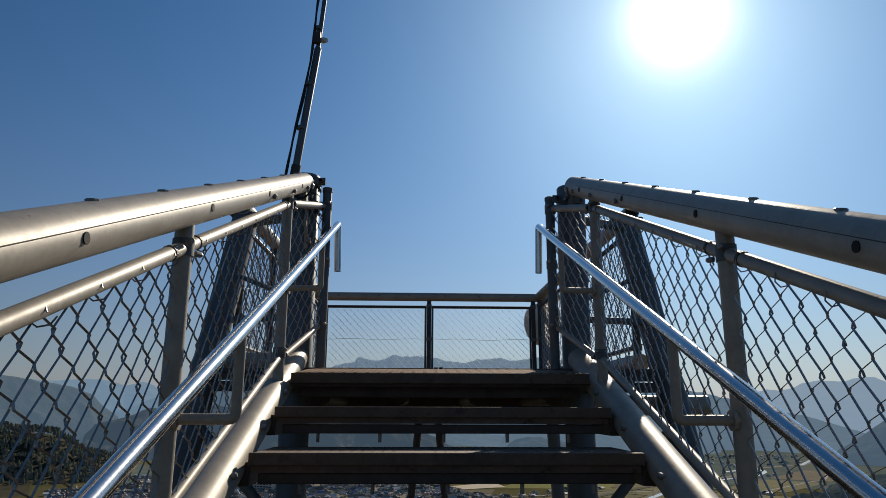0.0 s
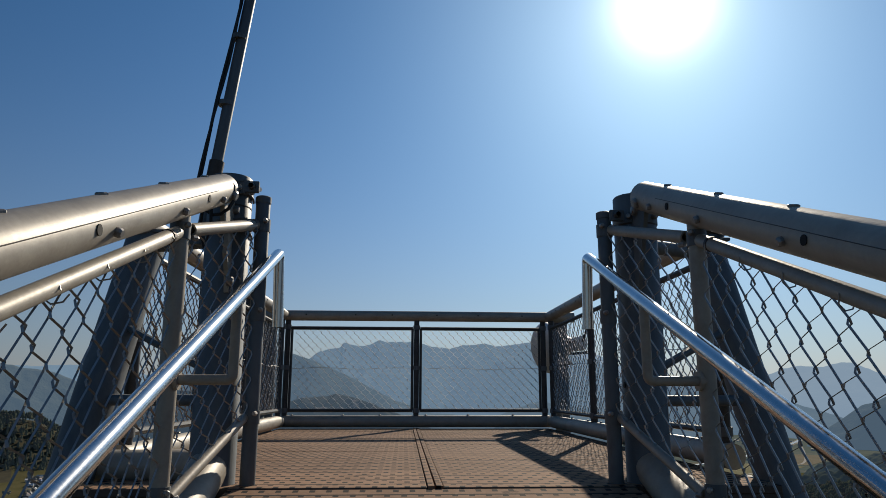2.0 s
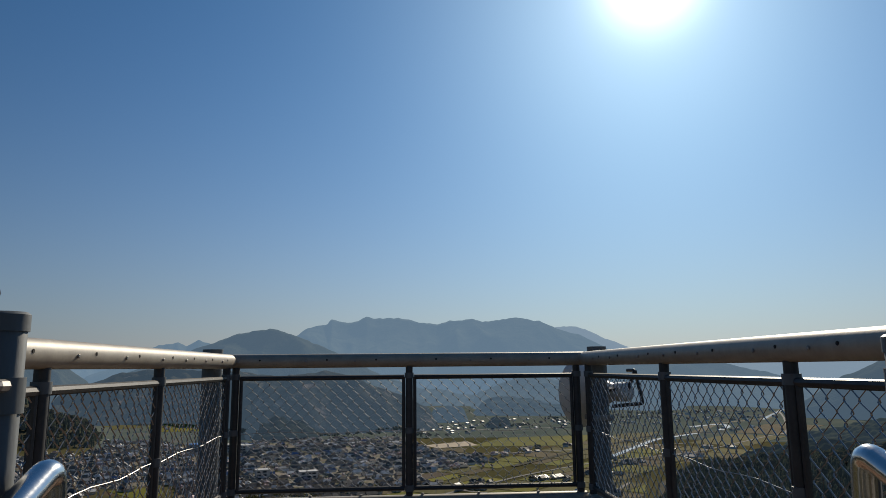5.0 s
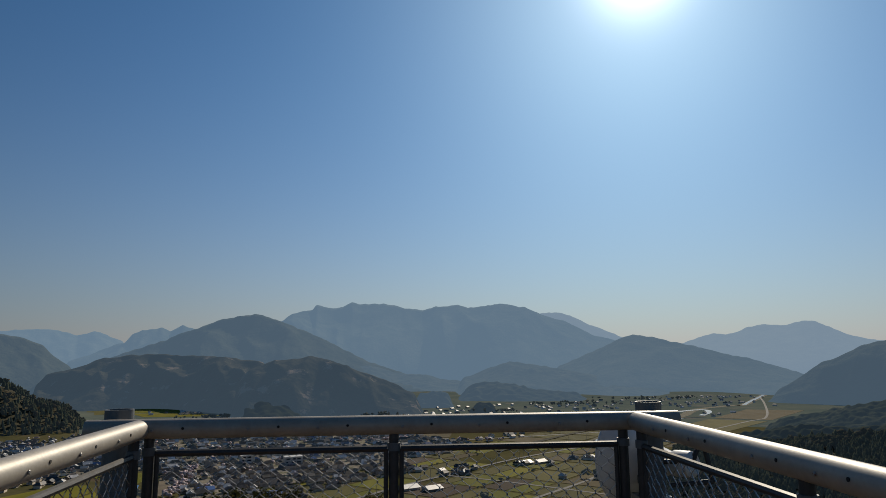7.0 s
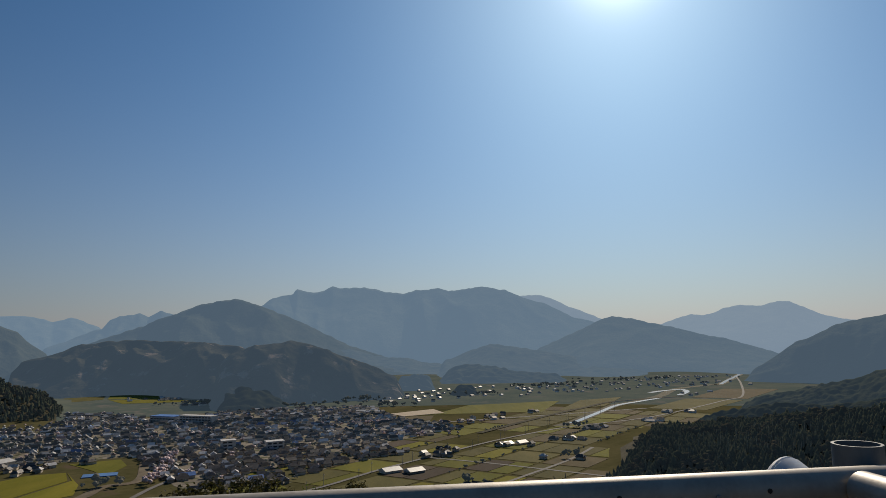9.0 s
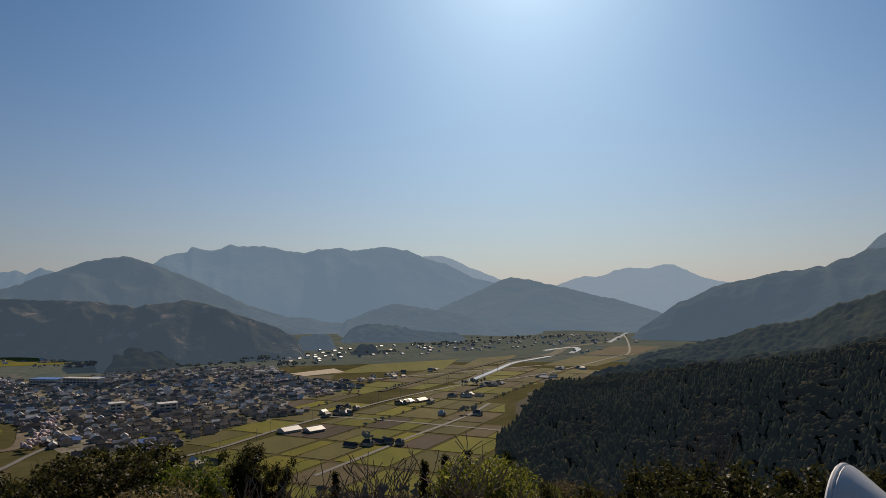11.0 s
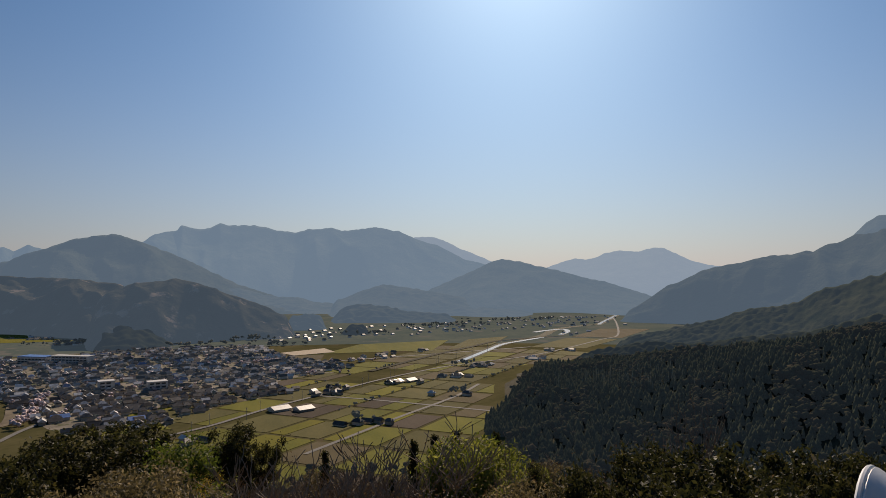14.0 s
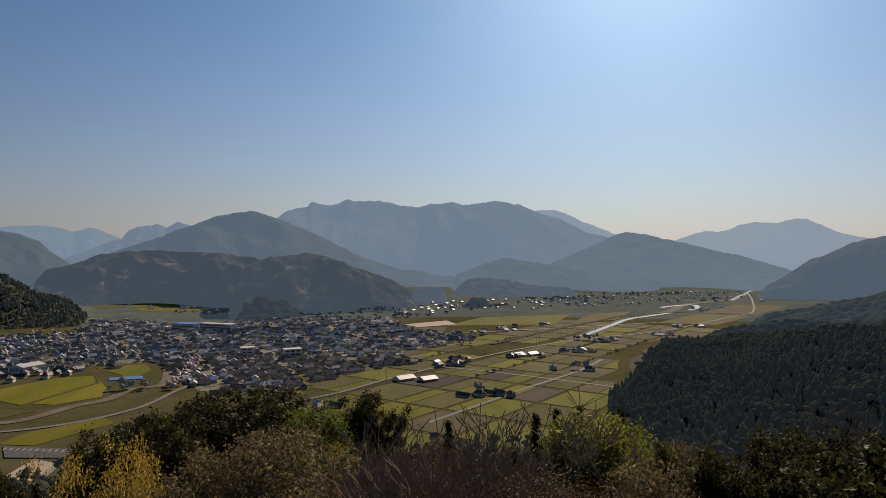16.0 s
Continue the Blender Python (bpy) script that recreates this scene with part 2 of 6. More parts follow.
def slotted(name, base_dark, base_light):
    """Brown punched plate: rows of short dark slots between ribs that run across."""
    m = material(name, base_dark, base_light, 5, (0.8, 0.95), 0.0, 0.1, spec=0.15, fine=60, spots=(0.10, 0.055, 0.035), spot_at=0.64, vary=0.12)
    nt = m.node_tree
    b = nt.nodes["Principled BSDF"]
    old = b.inputs["Base Color"].links[0].from_socket
    co = nt.nodes.new("ShaderNodeTexCoord")
    sep = nt.nodes.new("ShaderNodeSeparateXYZ")
    nt.links.new(co.outputs["Object"], sep.inputs[0])
    def frac(src, size, width, shift=0.0):
        d = nt.nodes.new("ShaderNodeMath"); d.operation = "MULTIPLY_ADD"
        d.inputs[1].default_value, d.inputs[2].default_value = 1 / size, shift
        nt.links.new(src, d.inputs[0])
        f = nt.nodes.new("ShaderNodeMath"); f.operation = "FRACT"
        nt.links.new(d.outputs[0], f.inputs[0])
        c = nt.nodes.new("ShaderNodeMath"); c.operation = "LESS_THAN"
        c.inputs[1].default_value = width
        nt.links.new(f.outputs[0], c.inputs[0])
        return c.outputs[0]
    def both(a, c, op="MULTIPLY"):
        k = nt.nodes.new("ShaderNodeMath"); k.operation = op
        nt.links.new(a, k.inputs[0]); nt.links.new(c, k.inputs[1])
        return k.outputs[0]
    slots = both(both(frac(sep.outputs[0], 0.058, 0.34), frac(sep.outputs[1], 0.128, 0.26)),
                 both(frac(sep.outputs[0], 0.058, 0.34, 0.5), frac(sep.outputs[1], 0.128, 0.26, 0.5)), "MAXIMUM")
    slots = both(slots, frac(sep.outputs[1], 0.128, 0.12, 0.35), "MAXIMUM")
    mx = nt.nodes.new("ShaderNodeMix"); mx.data_type = "RGBA"
    nt.links.new(slots, mx.inputs["Factor"])
    nt.links.new(old, mx.inputs["A"])
    mx.inputs["B"].default_value = (0.012, 0.008, 0.006, 1)
    nt.links.new(mx.outputs["Result"], b.inputs["Base Color"])
    return m


NOSING = material("rusty_brown_nosing", (0.07, 0.046, 0.03), (0.14, 0.092, 0.06), 9, (0.45, 0.7), 0.1, 0.12, spots=(0.07, 0.04, 0.025), spot_at=0.6)
PLATE = slotted("rusty_punched_plate", (0.185, 0.105, 0.06), (0.31, 0.19, 0.118))

deck = thing("floor_deck", "brown punched steel plates on the tower's top platform", "deck", kind="structure")


def plate_mesh(w, d):
    bm = bmesh.new()
    block(bm, (0, 0, -0.03), (w, d, 0), 0.004)
    # a folded lip along both long edges
    block(bm, (0, 0.001, -0.07), (w, 0.012, -0.031))
    block(bm, (0, d - 0.012, -0.07), (w, d - 0.001, -0.031))
    me = bpy.data.meshes.new("plate")
    bm.to_mesh(me)
    bm.free()
    me.materials.append(PLATE)
    me.materials.append(DARK)
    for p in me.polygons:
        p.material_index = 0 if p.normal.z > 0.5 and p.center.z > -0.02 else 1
    return me


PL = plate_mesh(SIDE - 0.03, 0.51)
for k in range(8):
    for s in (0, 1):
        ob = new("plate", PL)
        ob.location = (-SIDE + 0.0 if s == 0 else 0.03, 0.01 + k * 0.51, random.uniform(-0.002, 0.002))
        ob.parent = deck
part("seam_strip", box((-0.027, 0.01, -0.02), (-0.003, BACK, 0.006), 0.002), PLATE, deck)
part("seam_strip", box((0.003, 0.01, -0.02), (0.027, BACK, 0.006), 0.002), PLATE, deck)
for y, low in ((0.05, -0.13), (1.3, -0.22), (2.7, -0.25), (4.0, -0.25)):
    part("deck_beam", box((-SIDE, y - 0.05, low), (SIDE, y + 0.05, -0.075), 0.006), DARK, deck)
for x in (-0.66, -0.22, 0.22, 0.66):
    part("deck_joist", tube([(x, 0.12, -0.16), (x, 3.94, -0.16)], 0.045, 10), DARK, deck, smooth=True)
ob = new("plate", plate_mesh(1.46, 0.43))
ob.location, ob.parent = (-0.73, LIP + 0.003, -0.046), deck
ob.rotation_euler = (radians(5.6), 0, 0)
part("front_channel", box((-0.745, LIP - 0.022, -0.10), (0.745, LIP + 0.009, -0.049), 0.003), NOSING, deck)
part("front_beam", box((-0.72, LIP + 0.10, -0.165), (0.72, LIP + 0.16, -0.103), 0.004), DARK, deck)

stair = thing("staircase", "open steel stair with brown punched treads up to the platform", "stairs", kind="structure")


def punched_mesh(w, d):
    """A thin tread plate with rows of real holes and folded lips along both long edges."""
    xs, ys = [0.0], [0.0]
    while xs[-1] < w - 0.06:
        xs += [xs[-1] + 0.026, xs[-1] + 0.040]
    xs.append(w)
    for k in range(6):
        ys += [0.05 + k * 0.055, 0.05 + k * 0.055 + 0.014]
    ys.append(d)
    nx, ny = len(xs), len(ys)
    vs = [(x, y, z) for z in (0.0, -0.005) for y in ys for x in xs]
    fs = []
    for j in range(ny - 1):
        for i in range(nx - 1):
            a = j * nx + i
            b = a + nx * ny
            if i % 2 == 1 and j % 2 == 1 and i < nx - 2 and not 0.53 < xs[i] < 0.64:
                for p, q in ((a, a + 1), (a + 1, a + 1 + nx), (a + 1 + nx, a + nx), (a + nx, a)):
                    fs.append((p, q, q + nx * ny, p + nx * ny))
            else:
                fs.append((a, a + 1, a + 1 + nx, a + nx))
                fs.append((b, b + nx, b + nx + 1, b + 1))
    for lo, hi in (((0, 0.0, -0.07), (w, 0.010, -0.006)), ((0, d - 0.010, -0.07), (w, d, -0.006))):
        b = len(vs)
        vs += [(x, y, z) for z in (lo[2], hi[2]) for x, y in ((lo[0], lo[1]), (hi[0], lo[1]), (hi[0], hi[1]), (lo[0], hi[1]))]
        fs += [tuple(b + k for k in q) for q in ((3, 2, 1, 0), (4, 5, 6, 7), (0, 1, 5, 4), (1, 2, 6, 5), (2, 3, 7, 6), (3, 0, 4, 7))]
    me = bpy.data.meshes.new("tread")
    me.from_pydata(vs, [], fs)
    me.materials.append(TREAD)
    return me


TREAD = material("rusty_tread_plate", (0.09, 0.06, 0.04), (0.19, 0.125, 0.085), 6, (0.6, 0.85), 0.1, 0.1, fine=60, spots=(0.06, 0.036, 0.025), spot_at=0.62)
TREAD_PLATE = punched_mesh(1.44, 0.40)
for i in range(1, STEPS + 1):
    z, y = -0.05 - RISE * i, LIP - RUN * i
    ob = new("tread", TREAD_PLATE)
    ob.location = (-0.72, y, z)
    ob.parent = stair
    part("nosing", box((-0.73, y - 0.022, z - 0.044), (0.73, y - 0.001, z + 0.002), 0.004), NOSING, stair)
    part("tread_channel", box((-0.70, y + 0.02, z - 0.112), (0.70, y + 0.075, z - 0.073), 0.004), DARK, stair)
    for x in (-0.55, -0.28, 0.0, 0.28, 0.55):
        part("tread_bolt", tube([(x, y + 0.05, z - 0.15), (x, y + 0.05, z - 0.108)], 0.008, 6), BOLT, stair)
    for s in (-1, 1):
        part("tread_cleat", box((s * 0.755 - 0.025, y + 0.02, z - 0.12), (s * 0.755 + 0.025, y + 0.36, z - 0.034), 0.004), DARK, stair)
for s in (-1, 1):
    st = part("stringer", tube([(s * 0.82, 0.12, 0.03 + 0.12 * 0.36), (s * 0.82, -5.6, 0.03 - 5.6 * 0.37)], 0.072, 20), PIPE, stair, "silver-beige painted steel pipe stringer", smooth=True)
    for k in range(12):
        y = -0.55 - 0.42 * k
        bolt(st, (s * 0.752, y, 0.03 + y * 0.36 + 0.02), (-s, 0, 0.3), 0.012, 0.016)
landing = thing("floor_landing", "steel landing plate at the foot of the upper stair", "landing", kind="structure")
ZL = -0.05 - RISE * (STEPS + 1)
part("landing_plate", box((-1.27, LIP - RUN * (STEPS + 1) - 1.8, ZL - 0.06), (1.27, LIP - RUN * STEPS - 0.1, ZL), 0.005), PLATE, landing)


def column(s):
    """A big vertical tube beside the stair head, with bolted straps that hold the sloping pipe."""
    c = thing("tower_column", "grey painted steel column with bolted strap clamps beside the stair head", "column", "columns at the stair head", at=(s * 0.815, 0.12, -0.3))
    x, y = s * 0.815, 0.12
    top = 1.165 if s < 0 else 1.115
    part("tube", tube([(x, y, -3.6), (x, y, top - 0.006), (x, y, top)], [0.084, 0.084, 0.079], 32), COLUMN, c, smooth=True)
    part("cap_seam", tube([(x, y, top - 0.128), (x, y, top - 0.122)], 0.0852, 32), DARK, c)
    bands = (top - 0.06, top - 0.21) if s < 0 else (top - 0.10,)
    for z in bands:
        strap = part("strap", tube([(x, y, z - 0.022), (x, y, z + 0.022)], 0.0885, 28), COLUMN, c, smooth=True)
        for a in (-1, 1):
            part("strap_ear", box((x - s * 0.13, y - 0.09 + a * 0.004 - 0.004, z - 0.022), (x - s * 0.075, y - 0.09 + a * 0.008 + 0.004, z + 0.022), 0.002), COLUMN, c)
            bolt(c, (x - s * 0.105, y - 0.10, z), (0, -1, 0), 0.013, 0.02)
            bolt(c, (x + a * 0.05, y - 0.078, z), (a * 0.5, -1, 0), 0.011, 0.016)
    # notched gusset plate between the column and the sloping pipe
    bm = bmesh.new()
    outline = [(-0.05, -0.06), (-0.11, -0.035), (-0.19, -0.05), (-0.24, -0.12), (-0.22, -0.20), (-0.15, -0.22), (-0.165, -0.30), (-0.13, -0.36), (-0.11, -0.44), (-0.06, -0.44)]
    if s > 0:
        outline = [(-0.03, 0.0), (-0.10, 0.03), (-0.20, 0.02), (-0.25, -0.06), (-0.21, -0.16), (-0.12, -0.38), (-0.05, -0.42)]
    va = [[bm.verts.new((x - s * 0.03 + e, y + 0.02 + py, top - 0.03 + pz)) for py, pz in outline] for e in (-0.008, 0.008)]
    bm.faces.new(va[0])
    bm.faces.new(va[1][::-1])
    for i in range(len(outline)):
        j = (i + 1) % len(outline)
        bm.faces.new((va[0][i], va[1][i], va[1][j], va[0][j]))
    bmesh.ops.recalc_face_normals(bm, faces=bm.faces)
    part("gusset", bm, PIPE if s < 0 else COLUMN, c, "notched steel gusset plate")
    for py, pz, r in ((-0.15, -0.06, 0.02), (-0.10, -0.12, 0.016), (-0.12, -0.40, 0.018)):
        bolt(c, (x - s * 0.038, y + 0.02 + py, top - 0.03 + pz), (-s, 0, 0), r, 0.02)
    # strap bulging round a through bolt, with a bolt end and a weep hole on the lit side
    for z in bands if s < 0 else ():
        pts = [(x - s * 0.09 * math.cos(q) * (1 + 0.12 * math.exp(-((q - 0.7) / 0.25) ** 2)), y - 0.09 * math.sin(q) * (1 + 0.12 * math.exp(-((q - 0.7) / 0.25) ** 2)), z - 0.024 + 0.008 * math.sin(q * 3)) for q in [0.12 * k for k in range(-3, 16)]]
        part("strap_edge", tube(pts, 0.0045, 6), COLUMN, c)
        part("strap_edge", tube([(p[0], p[1], p[2] + 0.05) for p in pts], 0.0045, 6), COLUMN, c)
        q = 0.35
        part("bolt_end", tube([(x - s * 0.085 * math.cos(q), y - 0.085 * math.sin(q), z + 0.004), (x - s * 0.135 * math.cos(q), y - 0.135 * math.sin(q), z + 0.004)], 0.009, 8), BOLT, c)
        bolt(c, (x - s * 0.088 * math.cos(q), y - 0.088 * math.sin(q), z + 0.004), (-s * math.cos(q), -math.sin(q), 0), 0.02, 0.016)
    part("bolt_hole", tube([(x - s * 0.083, y - 0.02, 0.36), (x - s * 0.086, y - 0.02, 0.36)], 0.012, 10), HOLE, c)
    return c


for s in (-1, 1):
    column(s)


def stair_railing(s):
    r = thing("stair_railing", "pipe railing with chain-link infill along the stair", "railing", "railings beside the stair", at=(s * 0.8, -2.3, -0.7))
    X = s * 0.80
    top = lambda y: 1.09 + 0.378 * y
    mid = lambda y: 0.995 + 0.392 * y
    low = lambda y: 0.20 + 0.365 * y
    y0, y1 = -0.05, -5.2
    tp = part("top_pipe", tube([(X, y0, top(y0)), (X, y1, top(y1))], 0.057, 24, hollow=0.86), PIPE, r, "wide silver-beige painted top pipe" if s < 0 else "wide grey-beige painted top pipe", smooth=True)
    for k in range(11):
        y = -0.28 - 0.37 * k
        bolt(tp, (X, y, top(y) + 0.057), (0, -0.3, 1), 0.015, 0.008)
        if k % 2 == 0:
            part("bolt_hole", tube([(X - s * 0.0565, y - 0.12, top(y - 0.12) - 0.005), (X - s * 0.059, y - 0.12, top(y - 0.12) - 0.005)], 0.0125, 12), HOLE, tp)
    part("pipe_seam", tube([(X - s * 0.0555, -0.3, top(-0.3) + 0.014), (X - s * 0.0555, y1 + 0.2, top(y1 + 0.2) + 0.014)], 0.0012, 5), DARK, tp)
    posts = (-0.48, -1.94, -3.40, -4.86)
    for y in posts:
        p = part("post", tube([(X, y, low(y) - 0.2), (X, y, top(y) - 0.045)], 0.027, 14), PIPE, r, smooth=True)
        for z in (mid(y), low(y) + 0.02):
            collar(p, (X, y, z), (0, 0, 1), 0.031, 0.05)
            bolt(p, (X - s * 0.03, y - 0.03, z + 0.012), (-s * 0.6, -1, 0), 0.009, 0.02)
            bolt(p, (X - s * 0.03, y + 0.03, z - 0.012), (-s * 0.6, 1, 0), 0.009, 0.02)
    for k, y in enumerate((-0.10, -0.24, -0.62, -1.05)):
        bolt(tp, (X - s * 0.05, y, top(y) - 0.02), (-s, 0, -0.35), 0.021 if k < 1 else 0.012, 0.018)
    for ya, yb in zip(posts, posts[1:]):
        for y in (ya - 0.10, yb + 0.10):
            part("lap_ring", tube([(X, y - 0.006, mid(y - 0.006)), (X, y + 0.006, mid(y + 0.006))], 0.0235, 14), DARK, r)
        part("mid_rail", tube([(X, ya - 0.03, mid(ya - 0.03)), (X, yb + 0.03, mid(yb + 0.03))], 0.021, 14, hollow=0.7), PIPE, r, smooth=True)
        part("low_rail", tube([(X, ya - 0.03, low(ya - 0.03)), (X, yb + 0.03, low(yb + 0.03))], 0.017, 12), PIPE, r, smooth=True)
        h = mid(ya) - low(ya) - 0.04
        L = ya - yb - 0.08
        m = chain_link(lambda u, v, d: Vector((X + d, ya - 0.04 - u, low(ya - 0.04) + 0.02 + v)), L, h, shear=-0.376, r=0.0033, cell=0.094)
        adopt(m, r, "diamond chain-link wire mesh")
        for k in range(7):   # tie wires round the rail
            y = ya - 0.12 - k * 0.2
            part("tie_wire", tube([(X + 0.024 * math.cos(a), y + 0.006 * a, mid(y) - 0.004 + 0.024 * math.sin(a)) for a in (0, 0.9, 1.8, 2.7, 3.6, 4.5, 5.4, 6.2)], 0.0018, 4), WIRE, r)
    # short panel between the last post and the newel
    XN, YN = s * 0.678, 0.09
    ztop = 1.075 if s < 0 else 1.035
    p = part("newel_post", tube([(XN, YN, -0.05), (XN, YN, ztop - 0.012), (XN, YN, ztop)], [0.028, 0.028, 0.022], 14), COLUMN, r, smooth=True)
    part("post_cap", tube([(XN, YN, ztop - 0.02), (XN, YN, ztop + 0.004), (XN, YN, ztop + 0.008)], [0.031, 0.031, 0.026], 14), COLUMN, p, smooth=True)
    zm = 0.965
    part("mid_rail", tube([(X - s * 0.02, -0.45, mid(-0.45)), (XN + s * 0.02, YN - 0.02, zm)], 0.021, 14, hollow=0.7), PIPE, r, smooth=True)
    part("low_rail", tube([(X - s * 0.02, -0.45, low(-0.45)), (XN + s * 0.02, YN - 0.02, 0.24)], 0.017, 12), PIPE, r, smooth=True)
    for z in (zm, 0.24, 0.62):
        collar(p, (XN, YN, z), (0, 0, 1), 0.032, 0.05)
        bolt(p, (XN - s * 0.02, YN - 0.03, z + 0.014), (0, -1, 0), 0.009, 0.022)
        bolt(p, (XN + s * 0.024, YN + 0.02, z - 0.01), (s, 1, 0), 0.009, 0.022)
    run = Vector((XN - X, YN + 0.45, 0))
    m = chain_link(lambda u, v, d: Vector((X, -0.45, low(-0.45) + 0.01 + v)) + run * (u / run.length) + Vector((d, 0, 0)), run.length - 0.03, mid(-0.45) - low(-0.45) - 0.03, shear=(0.24 - low(-0.45)) / run.length, r=0.0033, cell=0.094)
    adopt(m, r, "diamond chain-link wire mesh")
    return r


for s in (-1, 1):
    stair_railing(s)


def handrail(s):
    h = thing("handrail", "polished stainless steel handrail with a turned-down end on the stair", "handrail", "handrails on the stair", at=(s * 0.61, -2.3, -0.5))
    X = s * 0.61
    z = lambda y: 0.815 + 0.42 * y
    part("rail", tube(arc([(X, -5.0, z(-5.0)), (X, 0.115, z(0.115)), (X - s * 0.006, 0.125, 0.575)], 0.03, 6), 0.021, 16, hollow=0.85), CHROME, h, smooth=True)
    for y in (-0.5, -1.96, -3.42, -4.88):
        b = part("bracket", tube(arc([(X, y, z(y)), (X, y, z(y) - 0.24), (s * 0.79, y + 0.01, z(y) - 0.24)], 0.02, 4), 0.015, 12), PIPE, h, smooth=True)
        part("bracket_flange", tube([(s * 0.765, y + 0.01, z(y) - 0.24), (s * 0.775, y + 0.01, z(y) - 0.24)], 0.03, 12), PIPE, b)
    return h


for s in (-1, 1):
    handrail(s)


def deck_railing(name, a, b, posts, label):
    """A railing of the platform from a to b: wide pipes above and below, framed chain-link between."""
    a, b = Vector(a), Vector(b)
    d = (b - a).normalized()
    n = Vector((-d.y, d.x, 0))
    r = thing("deck_railing", label, "railing", "railings round the platform", at=tuple((a + b) / 2))
    L = (b - a).length
    at = lambda u, z, o=0.0: a + d * u + n * o + Vector((0, 0, z))
    tp = part("top_pipe", tube([at(-0.27 if name == "back" else 0, 1.055), at(L + (0.27 if name == "back" else 0), 1.055)], 0.05, 24, hollow=0.86), PIPE, r, smooth=True)
    part("foot_pipe", tube([at(0, 0.065), at(L, 0.065)], 0.055, 20), PIPE, r, smooth=True)
    for k in range(int(L / 0.42)):
        u = 0.2 + 0.42 * k + random.uniform(-0.06, 0.06)
        part("bolt_hole", tube([at(u, 1.06, 0.049), at(u, 1.06, 0.052)], 0.007, 8), HOLE, tp)
        bolt(tp, at(u + 0.15, 1.05, 0.05), n, 0.008, 0.006)
        bolt(r, at(u + 0.1, 0.12), (0, 0, 1), 0.01, 0.01)
    for u in posts:
        p = part("post", tube([at(u, 0.11), at(u, 1.01)], 0.026, 12), FRAME, r, smooth=True)
        for z in (0.165, 0.56, 0.945):
            collar(p, at(u, z), (0, 0, 1), 0.033, 0.04)
    for ua, ub in zip(posts, posts[1:]):
        for z in (0.165, 0.935):
            part("frame_rail", tube([at(ua + 0.035, z), at(ub - 0.035, z)], 0.017, 8), FRAME, r, smooth=True)
        for u in (ua + 0.04, ub - 0.04):
            part("frame_upright", tube([at(u, 0.165), at(u, 0.935)], 0.0125, 8), FRAME, r, smooth=True)
        m = chain_link(lambda u, v, dd: at(ua + 0.045 + u, 0.17 + v, dd), ub - ua - 0.09, 0.76, r=0.0031)
        adopt(m, r, "diamond chain-link wire mesh")
        part("tension_wire", tube([at(ua + 0.03 + (ub - ua - 0.06) * k / 8, 0.555 + 0.008 * math.sin(k * 1.3 + ua * 5), 0.004) for k in range(9)], 0.0022, 5), WIRE, r)
    return r


deck_railing("back", (SIDE, BACK, 0), (-SIDE, BACK, 0), (0.04, SIDE, 2 * SIDE - 0.04), "wide pipe railing with two chain-link panels at the platform's far edge")
deck_railing("side", (-SIDE, BACK - 0.06, 0), (-SIDE, 0.42, 0), (0.05, 1.45, 2.6, 3.55), "pipe railing with chain-link infill along the platform's side")
deck_railing("side", (SIDE + 0.02, 0.42, 0), (SIDE + 0.02, BACK - 0.06, 0), (0.06, 1.01, 2.16, 3.56), "pipe railing with chain-link infill along the platform's side")

# corner tubes outside the railing and the legs of the tower
for s in (-1, 1):
    leg = thing("support_column", "grey steel tube leg at the platform's outer corner", "column", "columns of the tower", at=(s * 1.43, 4.22, -14.5))
    part("tube", tube([(s * 1.43, 4.22, 1.145), (s * 1.43, 4.22, -0.1), (s * 2.4, 5.2, -16.5)], 0.072, 20, hollow=0.88), COLUMN, leg, smooth=True)
    for z in (0.62, 0.72):
        collar(leg, (s * 1.43, 4.22, z), (0, 0, 1), 0.078, 0.035)
    leg = thing("support_column", "grey steel tube leg leaning outwards beside the stair", "column", "columns of the tower", at=(s * 2.6, -1.0, -14.5))
    part("tube", tube([(s * 1.27, 0.52, 1.02), (s * 1.40, 0.08, -0.42), (s * 3.1, -4.2, -15.5)], 0.085, 20), COLUMN, leg, smooth=True)
    part("cap_plate", box((s * 1.27 - 0.1, 0.44, 1.015), (s * 1.27 + 0.1, 0.60, 1.03), 0.003), COLUMN, leg)
    # struts between the leaning leg and the column
    br = thing("brace", "steel struts between column and leaning leg beside the stair", "brace", "struts of the tower", at=(s * 1.1, 0.2, 0))
    part("strut", tube([(s * 0.88, 0.14, 0.30), (s * 1.30, 0.28, 0.30)], 0.022, 10), COLUMN, br, smooth=True)
    part("strut", tube([(s * 0.88, 0.14, 0.42), (s * 1.28, 0.36, 0.60)], 0.016, 8), COLUMN, br, smooth=True)
    part("strut", tube([(s * 0.88, 0.30, 0.05 if s < 0 else -0.2), (s * (1.36 if s < 0 else 1.64), 0.30, 0.05 if s < 0 else -0.2)], 0.06, 18, hollow=0.86), PIPE, br, "thick horizontal pipe", smooth=True)
    part("strut", tube([(s * 0.88, 0.16, 0.92), (s * 1.25, 0.48, 0.96)], 0.03, 12), COLUMN, br, smooth=True)
    part("strut", tube([(s * 1.38, 0.10, -0.28), (s * 0.84, 0.12, -0.9)], 0.03, 10), COLUMN, br, smooth=True)

